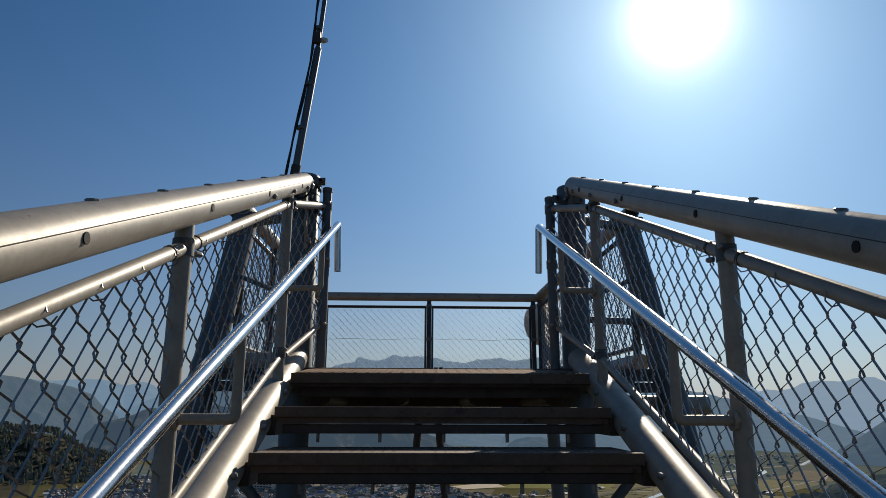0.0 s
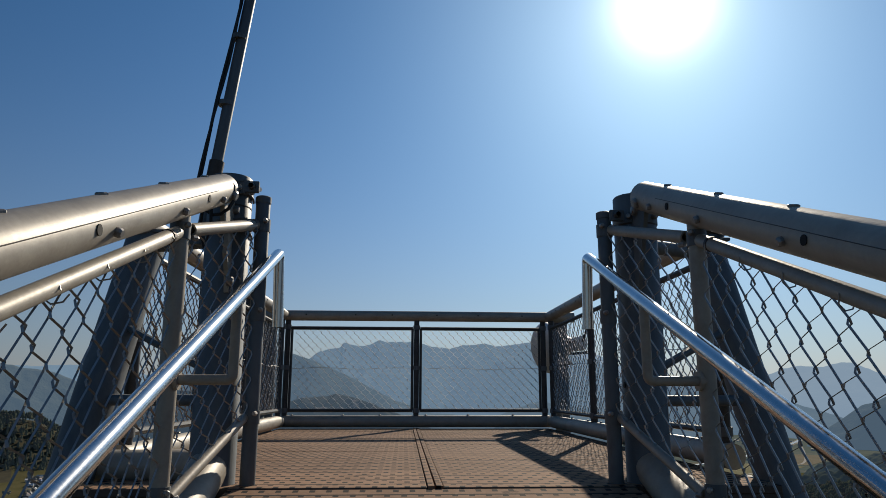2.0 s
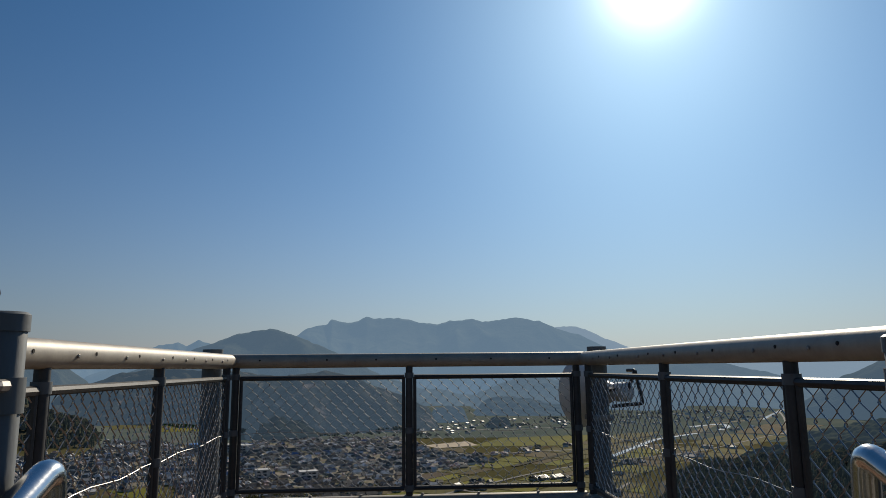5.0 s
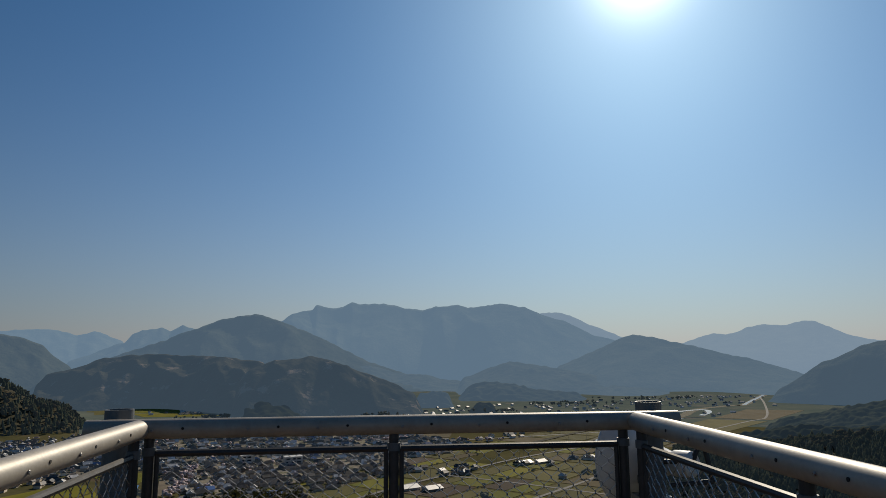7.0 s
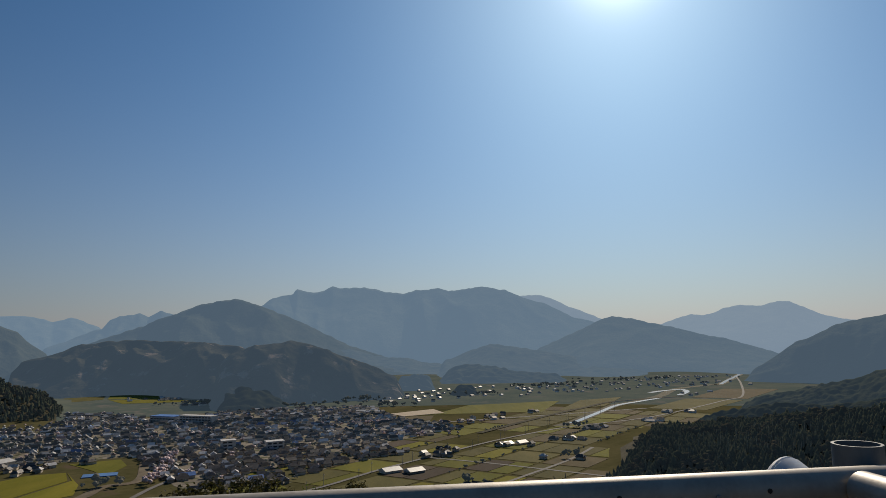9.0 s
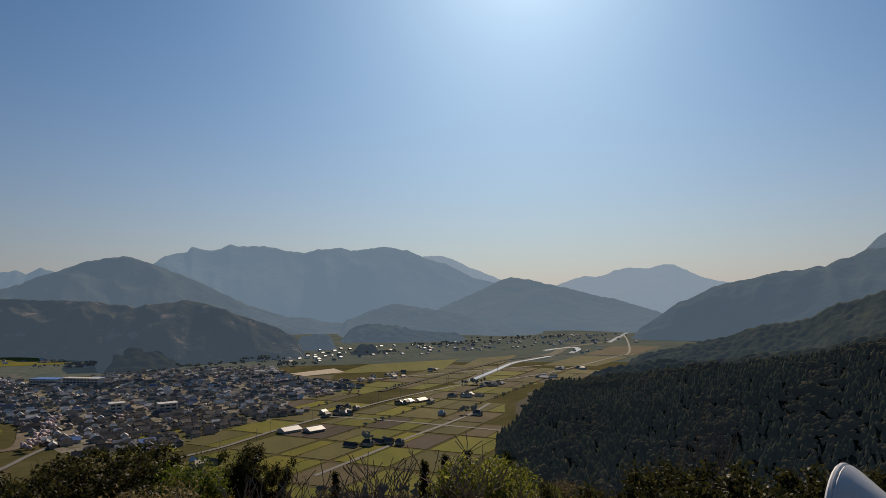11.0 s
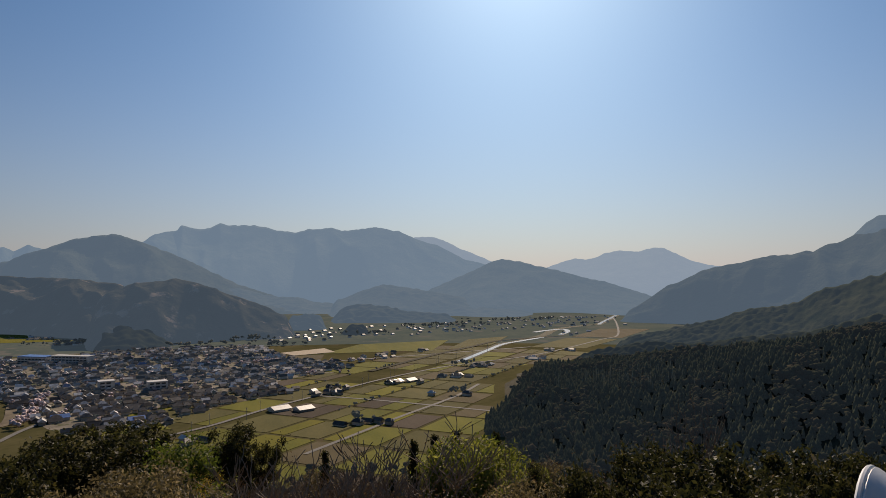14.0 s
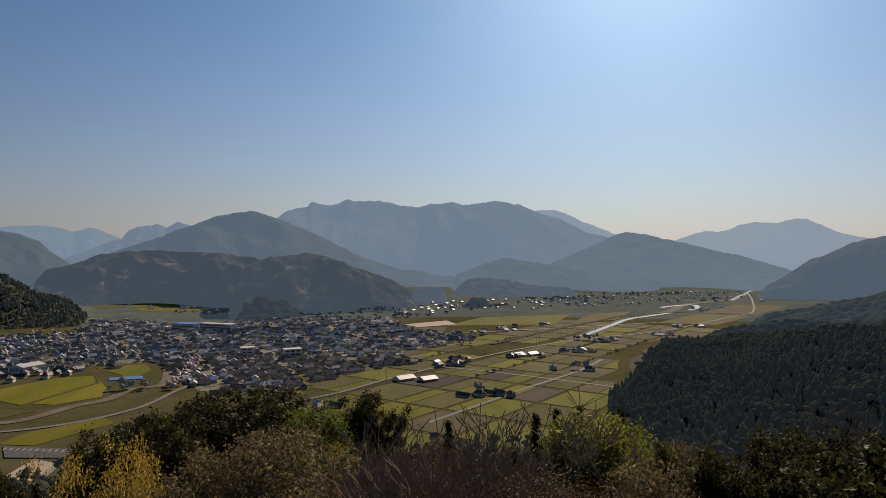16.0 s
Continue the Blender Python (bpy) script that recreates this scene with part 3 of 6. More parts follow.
lattice = thing("tower_lattice", "dark steel braces of the tower below the platform", "lattice", at=(0, 2, -8))
for s in (-1, 1):
    part("brace", tube([(s * 0.10, 3.9, -0.3), (s * 0.75, 4.2, -7.0)], 0.04, 8), DARK, lattice, smooth=True)
    part("brace", tube([(s * 1.6, -0.5, -2.2), (s * 1.8, 4.5, -6.0)], 0.04, 8), DARK, lattice, smooth=True)
part("brace", tube([(-1.75, 4.6, -5.0), (1.75, 4.6, -5.0)], 0.05, 8), DARK, lattice, smooth=True)
part("brace", tube([(-2.1, -1.4, -5.5), (2.1, -1.4, -5.5)], 0.05, 8), DARK, lattice, smooth=True)


def flagpole():
    f = thing("lightning_rod_mast", "thin dark steel mast with taped cables on the column", "mast", at=(-0.89, 0.16, 1.0))
    x = lambda z: -0.895 + (0.125 * (z - 1.2) if z < 2.0 else 0.1 + 0.08 * (z - 2.0))
    part("mast", tube([(x(0.9), 0.16, 0.9), (x(2.05), 0.16, 2.05), (x(2.07), 0.16, 2.07), (x(4.6), 0.16, 4.6)], [0.024, 0.023, 0.015, 0.012], 14), COLUMN, f, smooth=True)
    part("mast_sleeve", tube([(x(1.16), 0.16, 1.16), (x(1.25), 0.16, 1.25)], 0.03, 14), DARK, f, smooth=True)
    for k, (dx, ph) in enumerate(((-0.036, 0.0), (-0.031, 2.0))):
        pts = [(x(z) + dx - 0.035 * max(0, 1.7 - z) + 0.006 * math.sin(z * 7 + ph), 0.145 - 0.01 * k, z) for z in [1.05 + 0.09 * i for i in range(24)]]
        part("cable", tube(pts, 0.007 - 0.002 * k, 8), BLACK, f, "black sheathed cable")
    part("junction_box", box((x(2.1) - 0.03, 0.12, 2.08), (x(2.1) + 0.015, 0.15, 2.16), 0.004), DARK, f)
    part("insulator", tube([(x(2.12), 0.16, 2.12), (x(2.12) + 0.03, 0.15, 2.11), (x(2.12) + 0.055, 0.14, 2.105)], [0.012, 0.02, 0.013], 10), CREAM, f, "pale insulator", smooth=True)
    for z in (1.5, 1.8, 2.2, 2.6, 3.0):
        collar(f, (x(z) - 0.012, 0.155, z), (0, 0, 1), 0.03 if z < 2.05 else 0.022, 0.02, "tape")
    # loop of cable round the pipe's end
    part("cable", tube([(-0.80 + 0.062 * math.cos(a), -0.11 + 0.01 * math.sin(a * 2), 1.03 + 0.075 * math.sin(a)) for a in [0.5 * k for k in range(13)]], 0.006, 8), BLACK, f, "black cable looped round the pipe")
    part("cable", tube([(-0.845, -0.12, 1.0), (-0.85, -0.13, 0.9), (-0.835, -0.12, 0.83), (-0.815, -0.12, 0.9), (-0.82, -0.11, 1.0)], 0.006, 8), BLACK, f, "black cable hanging in a loop")
    return f


flagpole()


def loudspeaker():
    h = thing("horn_loudspeaker", "cream horn loudspeaker bracketed to the corner leg", "loudspeaker", at=(1.45, 4.35, 0.7))
    d = Vector((-0.55, 0.83, -0.04)).normalized()
    mouth = Vector((1.385, 4.52, 0.79))
    prof = [(0.0, 0.255), (0.012, 0.262), (0.03, 0.25), (0.10, 0.19), (0.18, 0.13), (0.26, 0.085), (0.33, 0.06)]
    part("bell", tube([mouth - d * p for p, _ in prof], [r for _, r in prof], 36, cap=False), CREAM, h, smooth=True)
    part("bell_inside", tube([mouth - d * (p + 0.002) for p, _ in prof], [r - 0.006 for _, r in prof], 36, cap=False), CREAM, h, smooth=True)
    part("rim", tube([mouth + (d.orthogonal().normalized() * math.cos(a) + d.cross(d.orthogonal().normalized()) * math.sin(a)) * 0.258 for a in [2 * math.pi * k / 40 for k in range(41)]], 0.008, 8, cap=False), CREAM, h, smooth=True)
    part("reflector", tube([mouth - d * 0.10, mouth - d * 0.2], [0.07, 0.05], 20), CREAM, h, smooth=True)
    t = mouth - d * 0.33
    part("driver", tube([t + d * 0.01, t - d * 0.02, t - d * 0.12, t - d * 0.14], [0.058, 0.072, 0.072, 0.05], 20), CREAM, h, smooth=True)
    part("bracket", tube(arc([t + Vector((-0.09, -0.06, 0.02)), t + Vector((0.06, -0.12, 0.02)), t + Vector((0.12, -0.12, 0.16)), t + Vector((0.09, -0.04, 0.16))], 0.02, 3), 0.014, 8), FRAME, h, smooth=True)
    part("bracket", tube(arc([t + Vector((0.12, -0.12, 0.16)), t + Vector((0.16, -0.14, -0.08)), t + Vector((-0.06, -0.10, -0.10))], 0.015, 3), 0.014, 8), FRAME, h, smooth=True)
    part("mount_clamp", box((1.34, 4.13, 0.60), (1.52, 4.31, 0.64), 0.006), BOLT, h)
    return h


loudspeaker()


# ---- the land ----
VALLEY = -125.0


def lerp_table(x, table):
    if x <= table[0][0]:
        return table[0][1:]
    for a, b in zip(table, table[1:]):
        if x <= b[0]:
            t = (x - a[0]) / (b[0] - a[0])
            return tuple(p + (q - p) * t for p, q in zip(a[1:], b[1:]))
    return table[-1][1:]


def smooth(t):
    t = min(max(t, 0.0), 1.0)
    return t * t * (3 - 2 * t)


HILL = [(0, -14), (30, -16), (60, -21.5), (90, -29), (250, -88), (360, -121), (390, -125), (5000, -125)]
# the wooded spur: azimuth, crest height
SPUR = [(18.5, -126), (20.6, -125), (22, -112), (23.5, -98), (27, -95), (33.5, -79), (38, -72), (41, -66), (45, -57), (50, -49), (60, -30), (80, 0), (100, -40), (115, -125)]
LEFT = [(-70, 10), (-40, -15), (-32, -34), (-27.2, -44), (-25.8, -62), (-25, -82), (-23, -94), (-22, -119), (-21.3, -125)]


def ground_height(x, y):
    r, az = math.hypot(x, y), math.degrees(math.atan2(x, y))
    far = abs(az) > 75
    h = lerp_table(r * (0.45 if far else 1.0), HILL)[0]
    if 18.5 < az < 115:
        c = lerp_table(az, SPUR)[0] - VALLEY
        up = smooth((r - 400) / 300) if r < 700 else 1 - smooth((r - 700) / 260)
        h = max(h, VALLEY + c * up * (1 + 0.10 * noise.noise((x / 90, y / 90, 3))))
    if -90 < az < -21.3:
        c = lerp_table(az, LEFT)[0] - VALLEY
        up = smooth((r - 1230) / 220) if r < 1450 else 1 - smooth((r - 1450) / 400)
        h = max(h, VALLEY + c * up)
    if r > 12 and h > VALLEY + 0.5:
        h += min(1, (h - VALLEY) / 12) * (1.2 * noise.noise((x / 14, y / 14, 0)) + 3.0 * noise.noise((x / 60, y / 60, 7)))
    return h


GROUND = material("valley_grassland", (0.06, 0.06, 0.026), (0.12, 0.105, 0.052), 0.012, (0.8, 0.95), 0, 0.0, fine=0.12, spots=(0.11, 0.085, 0.055), spot_at=0.6, spec=0.0)
FLOOR = material("woodland_floor", (0.035, 0.034, 0.022), (0.075, 0.066, 0.04), 0.06, (0.9, 1.0), 0, 0.0, fine=0.6, spec=0.05)
HAZE = Vector((0.108, 0.162, 0.225))   # air haze before the far distance, painted into materials as emission
# grass colours of the far valley, with haze painted over them as emission
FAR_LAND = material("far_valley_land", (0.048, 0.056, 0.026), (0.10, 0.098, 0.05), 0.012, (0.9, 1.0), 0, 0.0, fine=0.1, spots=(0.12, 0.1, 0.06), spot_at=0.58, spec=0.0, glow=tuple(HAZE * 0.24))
verts, faces = [], []
azs = [-180 + 3 * k for k in range(38)] + [-66 + 1.0 * k for k in range(132)] + [66 + 3 * k for k in range(38)]
radii = [0.6 * 1.085 ** k for k in range(111)]
radii = [r for r in radii if r < 4850] + [4900]
verts.append(Vector((0, 0, -14)))
for r in radii:
    for a in azs:
        x, y = r * math.sin(radians(a)), r * math.cos(radians(a))
        verts.append(Vector((x, y, ground_height(x, y))))
n = len(azs)
for i in range(n):
    faces.append((0, 1 + (i + 1) % n, 1 + i))
for k in range(len(radii) - 1):
    for i in range(n):
        a, b = 1 + k * n + i, 1 + k * n + (i + 1) % n
        faces.append((a, b, b + n, a + n))
me = bpy.data.meshes.new("ground")
me.from_pydata(verts, [], faces)
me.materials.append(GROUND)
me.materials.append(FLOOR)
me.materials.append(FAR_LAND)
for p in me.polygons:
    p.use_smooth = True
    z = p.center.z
    # ground past 1290 m switches to FAR_LAND and its painted haze emission
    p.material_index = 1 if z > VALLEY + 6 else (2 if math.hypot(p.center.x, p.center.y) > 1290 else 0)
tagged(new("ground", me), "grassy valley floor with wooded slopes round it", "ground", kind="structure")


def mountain(i, crest, dist, depth, mat, label, spur=0.5, size=300, jag=0.02, seed=1.0, canopy=(4, 26), base=VALLEY - 4):
    """A far ridge; crest: azimuth and elevation. dist, depth: at the first and at the last azimuth. Spurs and gullies run down the front, and fork."""
    a0, a1 = crest[0][0], crest[-1][0]
    na = int((a1 - a0) / 0.11) + 2
    rows = [k / 36 for k in range(37)] + [1.06, 1.2, 1.5]
    vs, fs = [], []
    for k in range(na):
        t = k / (na - 1)
        a = a0 + (a1 - a0) * t
        D, w = dist[0] + (dist[1] - dist[0]) * t, depth[0] + (depth[1] - depth[0]) * t
        u = radians(a - a0) * (dist[0] + dist[1]) / 2
        w *= 1 + 0.3 * noise.noise((u / size * 0.8, seed, 5))
        high = 1.5 + D * math.tan(radians(lerp_table(a, crest)[0])) - base
        high *= smooth(min((a - a0) / 1.1, (a1 - a) / 1.1) + 0.02)
        high *= 1 + jag * noise.fractal((u / 90, seed, 0), 1.0, 2.0, 4)
        for v in rows:
            d = D - w * (1 - v)
            x, y = d * math.sin(radians(a)), d * math.cos(radians(a))
            bend = 0.55 * noise.noise((u / size * 0.7, v * 1.6, seed + 3))
            r1 = 1 - 2 * abs(noise.noise((u / size + bend, v * w / size * 0.3, seed)))
            r2 = 1 - 2 * abs(noise.noise((u / size * 2.7 - bend * 1.5, v * w / size * 0.9, seed + 9)))
            relief = spur * (0.62 * (r1 - 0.45) + 0.30 * (r2 - 0.45))
            p = v ** 0.8 * (1 + relief * math.sin(math.pi * v) ** 0.8 * (1.15 - 0.5 * v)) if v <= 1 else max(0.0, 1 - (v - 1) * 2.2)
            z = base + high * p + canopy[0] * noise.noise((x / canopy[1], y / canopy[1], seed)) * min(1.0, v * 6)
            vs.append((x, y, max(z, base)))
    nr = len(rows)
    for k in range(na - 1):
        for j in range(nr - 1):
            b = k * nr + j
            fs.append((b, b + nr, b + nr + 1, b + 1))
    me = bpy.data.meshes.new("backdrop")
    me.from_pydata(vs, [], fs)
    me.materials.append(mat)
    for p in me.polygons:
        p.use_smooth = True
    return tagged(new("backdrop_%d" % i, me), label, "mountain", kind="structure")


# glow: the ridge's haze, put in as one flat emission over the wood
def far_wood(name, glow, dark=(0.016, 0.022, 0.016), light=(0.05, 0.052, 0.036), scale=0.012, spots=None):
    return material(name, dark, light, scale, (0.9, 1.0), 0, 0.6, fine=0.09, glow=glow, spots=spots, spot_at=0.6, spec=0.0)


# painted haze emission, stronger on farther ridges, weaker on nearer hills
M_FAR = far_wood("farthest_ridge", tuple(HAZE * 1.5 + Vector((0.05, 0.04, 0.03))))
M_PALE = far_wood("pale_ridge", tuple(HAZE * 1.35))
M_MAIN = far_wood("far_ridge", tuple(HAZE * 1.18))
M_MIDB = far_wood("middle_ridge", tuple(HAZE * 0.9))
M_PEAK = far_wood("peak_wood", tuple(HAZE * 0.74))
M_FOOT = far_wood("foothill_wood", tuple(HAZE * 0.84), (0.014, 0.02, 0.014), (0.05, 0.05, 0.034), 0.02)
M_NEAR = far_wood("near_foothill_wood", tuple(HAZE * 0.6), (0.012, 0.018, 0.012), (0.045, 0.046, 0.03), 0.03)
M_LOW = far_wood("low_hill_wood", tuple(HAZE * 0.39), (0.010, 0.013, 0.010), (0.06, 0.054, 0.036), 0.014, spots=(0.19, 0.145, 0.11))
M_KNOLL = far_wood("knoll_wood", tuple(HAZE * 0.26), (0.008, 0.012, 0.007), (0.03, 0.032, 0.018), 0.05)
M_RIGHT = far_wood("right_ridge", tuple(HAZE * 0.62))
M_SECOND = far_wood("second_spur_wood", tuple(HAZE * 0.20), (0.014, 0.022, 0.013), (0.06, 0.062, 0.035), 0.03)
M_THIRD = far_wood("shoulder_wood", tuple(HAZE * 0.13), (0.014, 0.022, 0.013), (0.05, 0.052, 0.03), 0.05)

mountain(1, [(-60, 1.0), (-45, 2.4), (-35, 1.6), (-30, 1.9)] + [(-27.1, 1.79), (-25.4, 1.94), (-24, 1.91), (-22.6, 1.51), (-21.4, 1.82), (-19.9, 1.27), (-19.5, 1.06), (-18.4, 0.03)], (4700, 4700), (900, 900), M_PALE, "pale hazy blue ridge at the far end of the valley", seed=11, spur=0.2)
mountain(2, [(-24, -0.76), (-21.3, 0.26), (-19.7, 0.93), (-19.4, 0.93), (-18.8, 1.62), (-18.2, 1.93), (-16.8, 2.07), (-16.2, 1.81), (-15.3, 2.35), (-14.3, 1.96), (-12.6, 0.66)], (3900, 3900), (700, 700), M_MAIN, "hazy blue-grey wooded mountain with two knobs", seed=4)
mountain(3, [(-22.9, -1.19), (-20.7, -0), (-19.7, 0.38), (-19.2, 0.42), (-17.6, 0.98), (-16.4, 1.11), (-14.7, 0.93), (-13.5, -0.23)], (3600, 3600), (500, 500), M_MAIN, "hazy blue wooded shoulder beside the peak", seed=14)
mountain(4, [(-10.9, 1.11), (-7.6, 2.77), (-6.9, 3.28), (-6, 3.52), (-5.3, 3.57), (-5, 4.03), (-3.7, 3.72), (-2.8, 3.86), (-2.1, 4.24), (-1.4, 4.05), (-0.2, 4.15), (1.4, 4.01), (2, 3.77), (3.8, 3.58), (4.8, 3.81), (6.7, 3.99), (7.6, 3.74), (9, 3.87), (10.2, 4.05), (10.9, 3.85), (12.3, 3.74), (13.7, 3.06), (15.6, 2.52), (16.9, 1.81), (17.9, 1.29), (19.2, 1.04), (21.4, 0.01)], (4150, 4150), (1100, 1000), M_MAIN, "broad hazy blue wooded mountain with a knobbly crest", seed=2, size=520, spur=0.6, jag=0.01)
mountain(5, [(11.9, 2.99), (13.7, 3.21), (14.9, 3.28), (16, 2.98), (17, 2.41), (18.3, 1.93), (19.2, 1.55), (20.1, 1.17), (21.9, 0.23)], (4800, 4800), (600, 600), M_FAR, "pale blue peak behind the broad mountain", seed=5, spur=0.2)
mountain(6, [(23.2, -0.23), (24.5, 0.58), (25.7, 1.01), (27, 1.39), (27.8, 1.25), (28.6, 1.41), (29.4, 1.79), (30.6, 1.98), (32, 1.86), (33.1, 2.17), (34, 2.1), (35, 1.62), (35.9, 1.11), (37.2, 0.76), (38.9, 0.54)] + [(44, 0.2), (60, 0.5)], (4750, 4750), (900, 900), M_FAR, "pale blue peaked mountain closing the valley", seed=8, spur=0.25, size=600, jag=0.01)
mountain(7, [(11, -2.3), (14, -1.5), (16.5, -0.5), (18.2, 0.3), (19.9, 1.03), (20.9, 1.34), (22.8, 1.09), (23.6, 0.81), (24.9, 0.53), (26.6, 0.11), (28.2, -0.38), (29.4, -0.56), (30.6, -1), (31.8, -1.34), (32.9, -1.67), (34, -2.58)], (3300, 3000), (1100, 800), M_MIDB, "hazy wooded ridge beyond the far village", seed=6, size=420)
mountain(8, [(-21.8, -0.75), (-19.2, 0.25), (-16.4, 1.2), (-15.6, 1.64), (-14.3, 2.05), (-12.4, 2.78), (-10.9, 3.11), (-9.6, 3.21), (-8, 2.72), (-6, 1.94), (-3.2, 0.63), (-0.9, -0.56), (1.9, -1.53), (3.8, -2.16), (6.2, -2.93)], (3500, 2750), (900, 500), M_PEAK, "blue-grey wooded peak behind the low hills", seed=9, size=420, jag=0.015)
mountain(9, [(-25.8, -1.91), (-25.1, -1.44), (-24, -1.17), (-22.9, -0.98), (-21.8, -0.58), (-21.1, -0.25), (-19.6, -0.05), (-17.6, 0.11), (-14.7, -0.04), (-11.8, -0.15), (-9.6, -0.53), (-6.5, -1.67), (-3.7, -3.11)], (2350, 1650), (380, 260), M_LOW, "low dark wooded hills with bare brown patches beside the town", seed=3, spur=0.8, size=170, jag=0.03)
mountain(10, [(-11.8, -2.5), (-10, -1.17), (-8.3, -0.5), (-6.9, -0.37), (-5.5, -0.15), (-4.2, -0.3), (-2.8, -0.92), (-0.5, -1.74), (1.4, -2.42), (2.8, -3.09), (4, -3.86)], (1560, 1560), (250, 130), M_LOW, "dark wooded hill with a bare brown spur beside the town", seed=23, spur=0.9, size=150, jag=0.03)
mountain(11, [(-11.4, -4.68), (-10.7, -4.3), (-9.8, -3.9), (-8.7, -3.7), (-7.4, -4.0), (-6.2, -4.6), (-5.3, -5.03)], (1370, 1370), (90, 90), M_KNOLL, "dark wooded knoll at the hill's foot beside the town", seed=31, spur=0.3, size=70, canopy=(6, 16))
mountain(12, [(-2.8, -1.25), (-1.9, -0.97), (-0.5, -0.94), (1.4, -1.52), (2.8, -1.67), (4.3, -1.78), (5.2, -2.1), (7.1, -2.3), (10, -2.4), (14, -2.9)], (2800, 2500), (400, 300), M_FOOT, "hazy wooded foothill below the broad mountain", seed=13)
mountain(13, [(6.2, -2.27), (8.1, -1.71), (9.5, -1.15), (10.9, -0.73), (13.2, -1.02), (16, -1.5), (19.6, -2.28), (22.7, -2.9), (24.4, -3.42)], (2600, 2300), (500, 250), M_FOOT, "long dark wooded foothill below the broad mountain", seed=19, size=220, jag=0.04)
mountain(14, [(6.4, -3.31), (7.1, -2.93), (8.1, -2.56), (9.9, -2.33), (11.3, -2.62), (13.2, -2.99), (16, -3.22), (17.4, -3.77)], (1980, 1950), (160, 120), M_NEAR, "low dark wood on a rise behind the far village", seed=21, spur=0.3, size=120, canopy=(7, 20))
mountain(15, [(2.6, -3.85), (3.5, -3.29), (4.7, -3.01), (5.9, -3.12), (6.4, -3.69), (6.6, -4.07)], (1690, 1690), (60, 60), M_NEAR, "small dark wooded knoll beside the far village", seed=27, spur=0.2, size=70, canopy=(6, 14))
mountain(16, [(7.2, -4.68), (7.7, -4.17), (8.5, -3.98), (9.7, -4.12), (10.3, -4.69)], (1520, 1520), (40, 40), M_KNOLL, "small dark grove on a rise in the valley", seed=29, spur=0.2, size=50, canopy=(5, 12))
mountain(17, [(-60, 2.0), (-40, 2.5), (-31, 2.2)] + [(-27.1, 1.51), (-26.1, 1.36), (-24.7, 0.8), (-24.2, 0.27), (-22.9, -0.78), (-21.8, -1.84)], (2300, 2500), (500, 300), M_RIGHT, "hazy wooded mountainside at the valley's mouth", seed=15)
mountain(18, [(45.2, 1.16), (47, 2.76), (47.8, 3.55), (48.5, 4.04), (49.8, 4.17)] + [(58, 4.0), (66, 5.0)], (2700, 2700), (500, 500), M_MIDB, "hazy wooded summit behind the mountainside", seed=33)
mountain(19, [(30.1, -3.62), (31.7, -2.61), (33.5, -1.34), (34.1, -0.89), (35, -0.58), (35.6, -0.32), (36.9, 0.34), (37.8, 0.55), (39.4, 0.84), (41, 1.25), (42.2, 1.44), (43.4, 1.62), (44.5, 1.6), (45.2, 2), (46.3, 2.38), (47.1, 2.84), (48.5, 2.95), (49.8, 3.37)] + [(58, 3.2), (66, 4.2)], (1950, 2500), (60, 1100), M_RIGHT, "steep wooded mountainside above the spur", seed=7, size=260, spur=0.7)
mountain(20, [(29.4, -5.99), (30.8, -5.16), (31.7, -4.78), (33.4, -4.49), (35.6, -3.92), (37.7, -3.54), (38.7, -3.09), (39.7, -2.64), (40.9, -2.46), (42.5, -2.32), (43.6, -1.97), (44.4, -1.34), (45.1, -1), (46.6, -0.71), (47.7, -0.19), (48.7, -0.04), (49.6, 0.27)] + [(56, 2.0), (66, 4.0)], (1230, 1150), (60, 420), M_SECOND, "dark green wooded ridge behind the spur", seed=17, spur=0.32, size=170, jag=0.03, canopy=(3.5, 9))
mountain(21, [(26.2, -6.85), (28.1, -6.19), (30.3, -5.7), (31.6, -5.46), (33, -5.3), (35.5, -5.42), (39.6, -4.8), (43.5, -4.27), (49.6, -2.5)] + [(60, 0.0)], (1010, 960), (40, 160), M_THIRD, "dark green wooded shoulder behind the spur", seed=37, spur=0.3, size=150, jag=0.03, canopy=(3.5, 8))


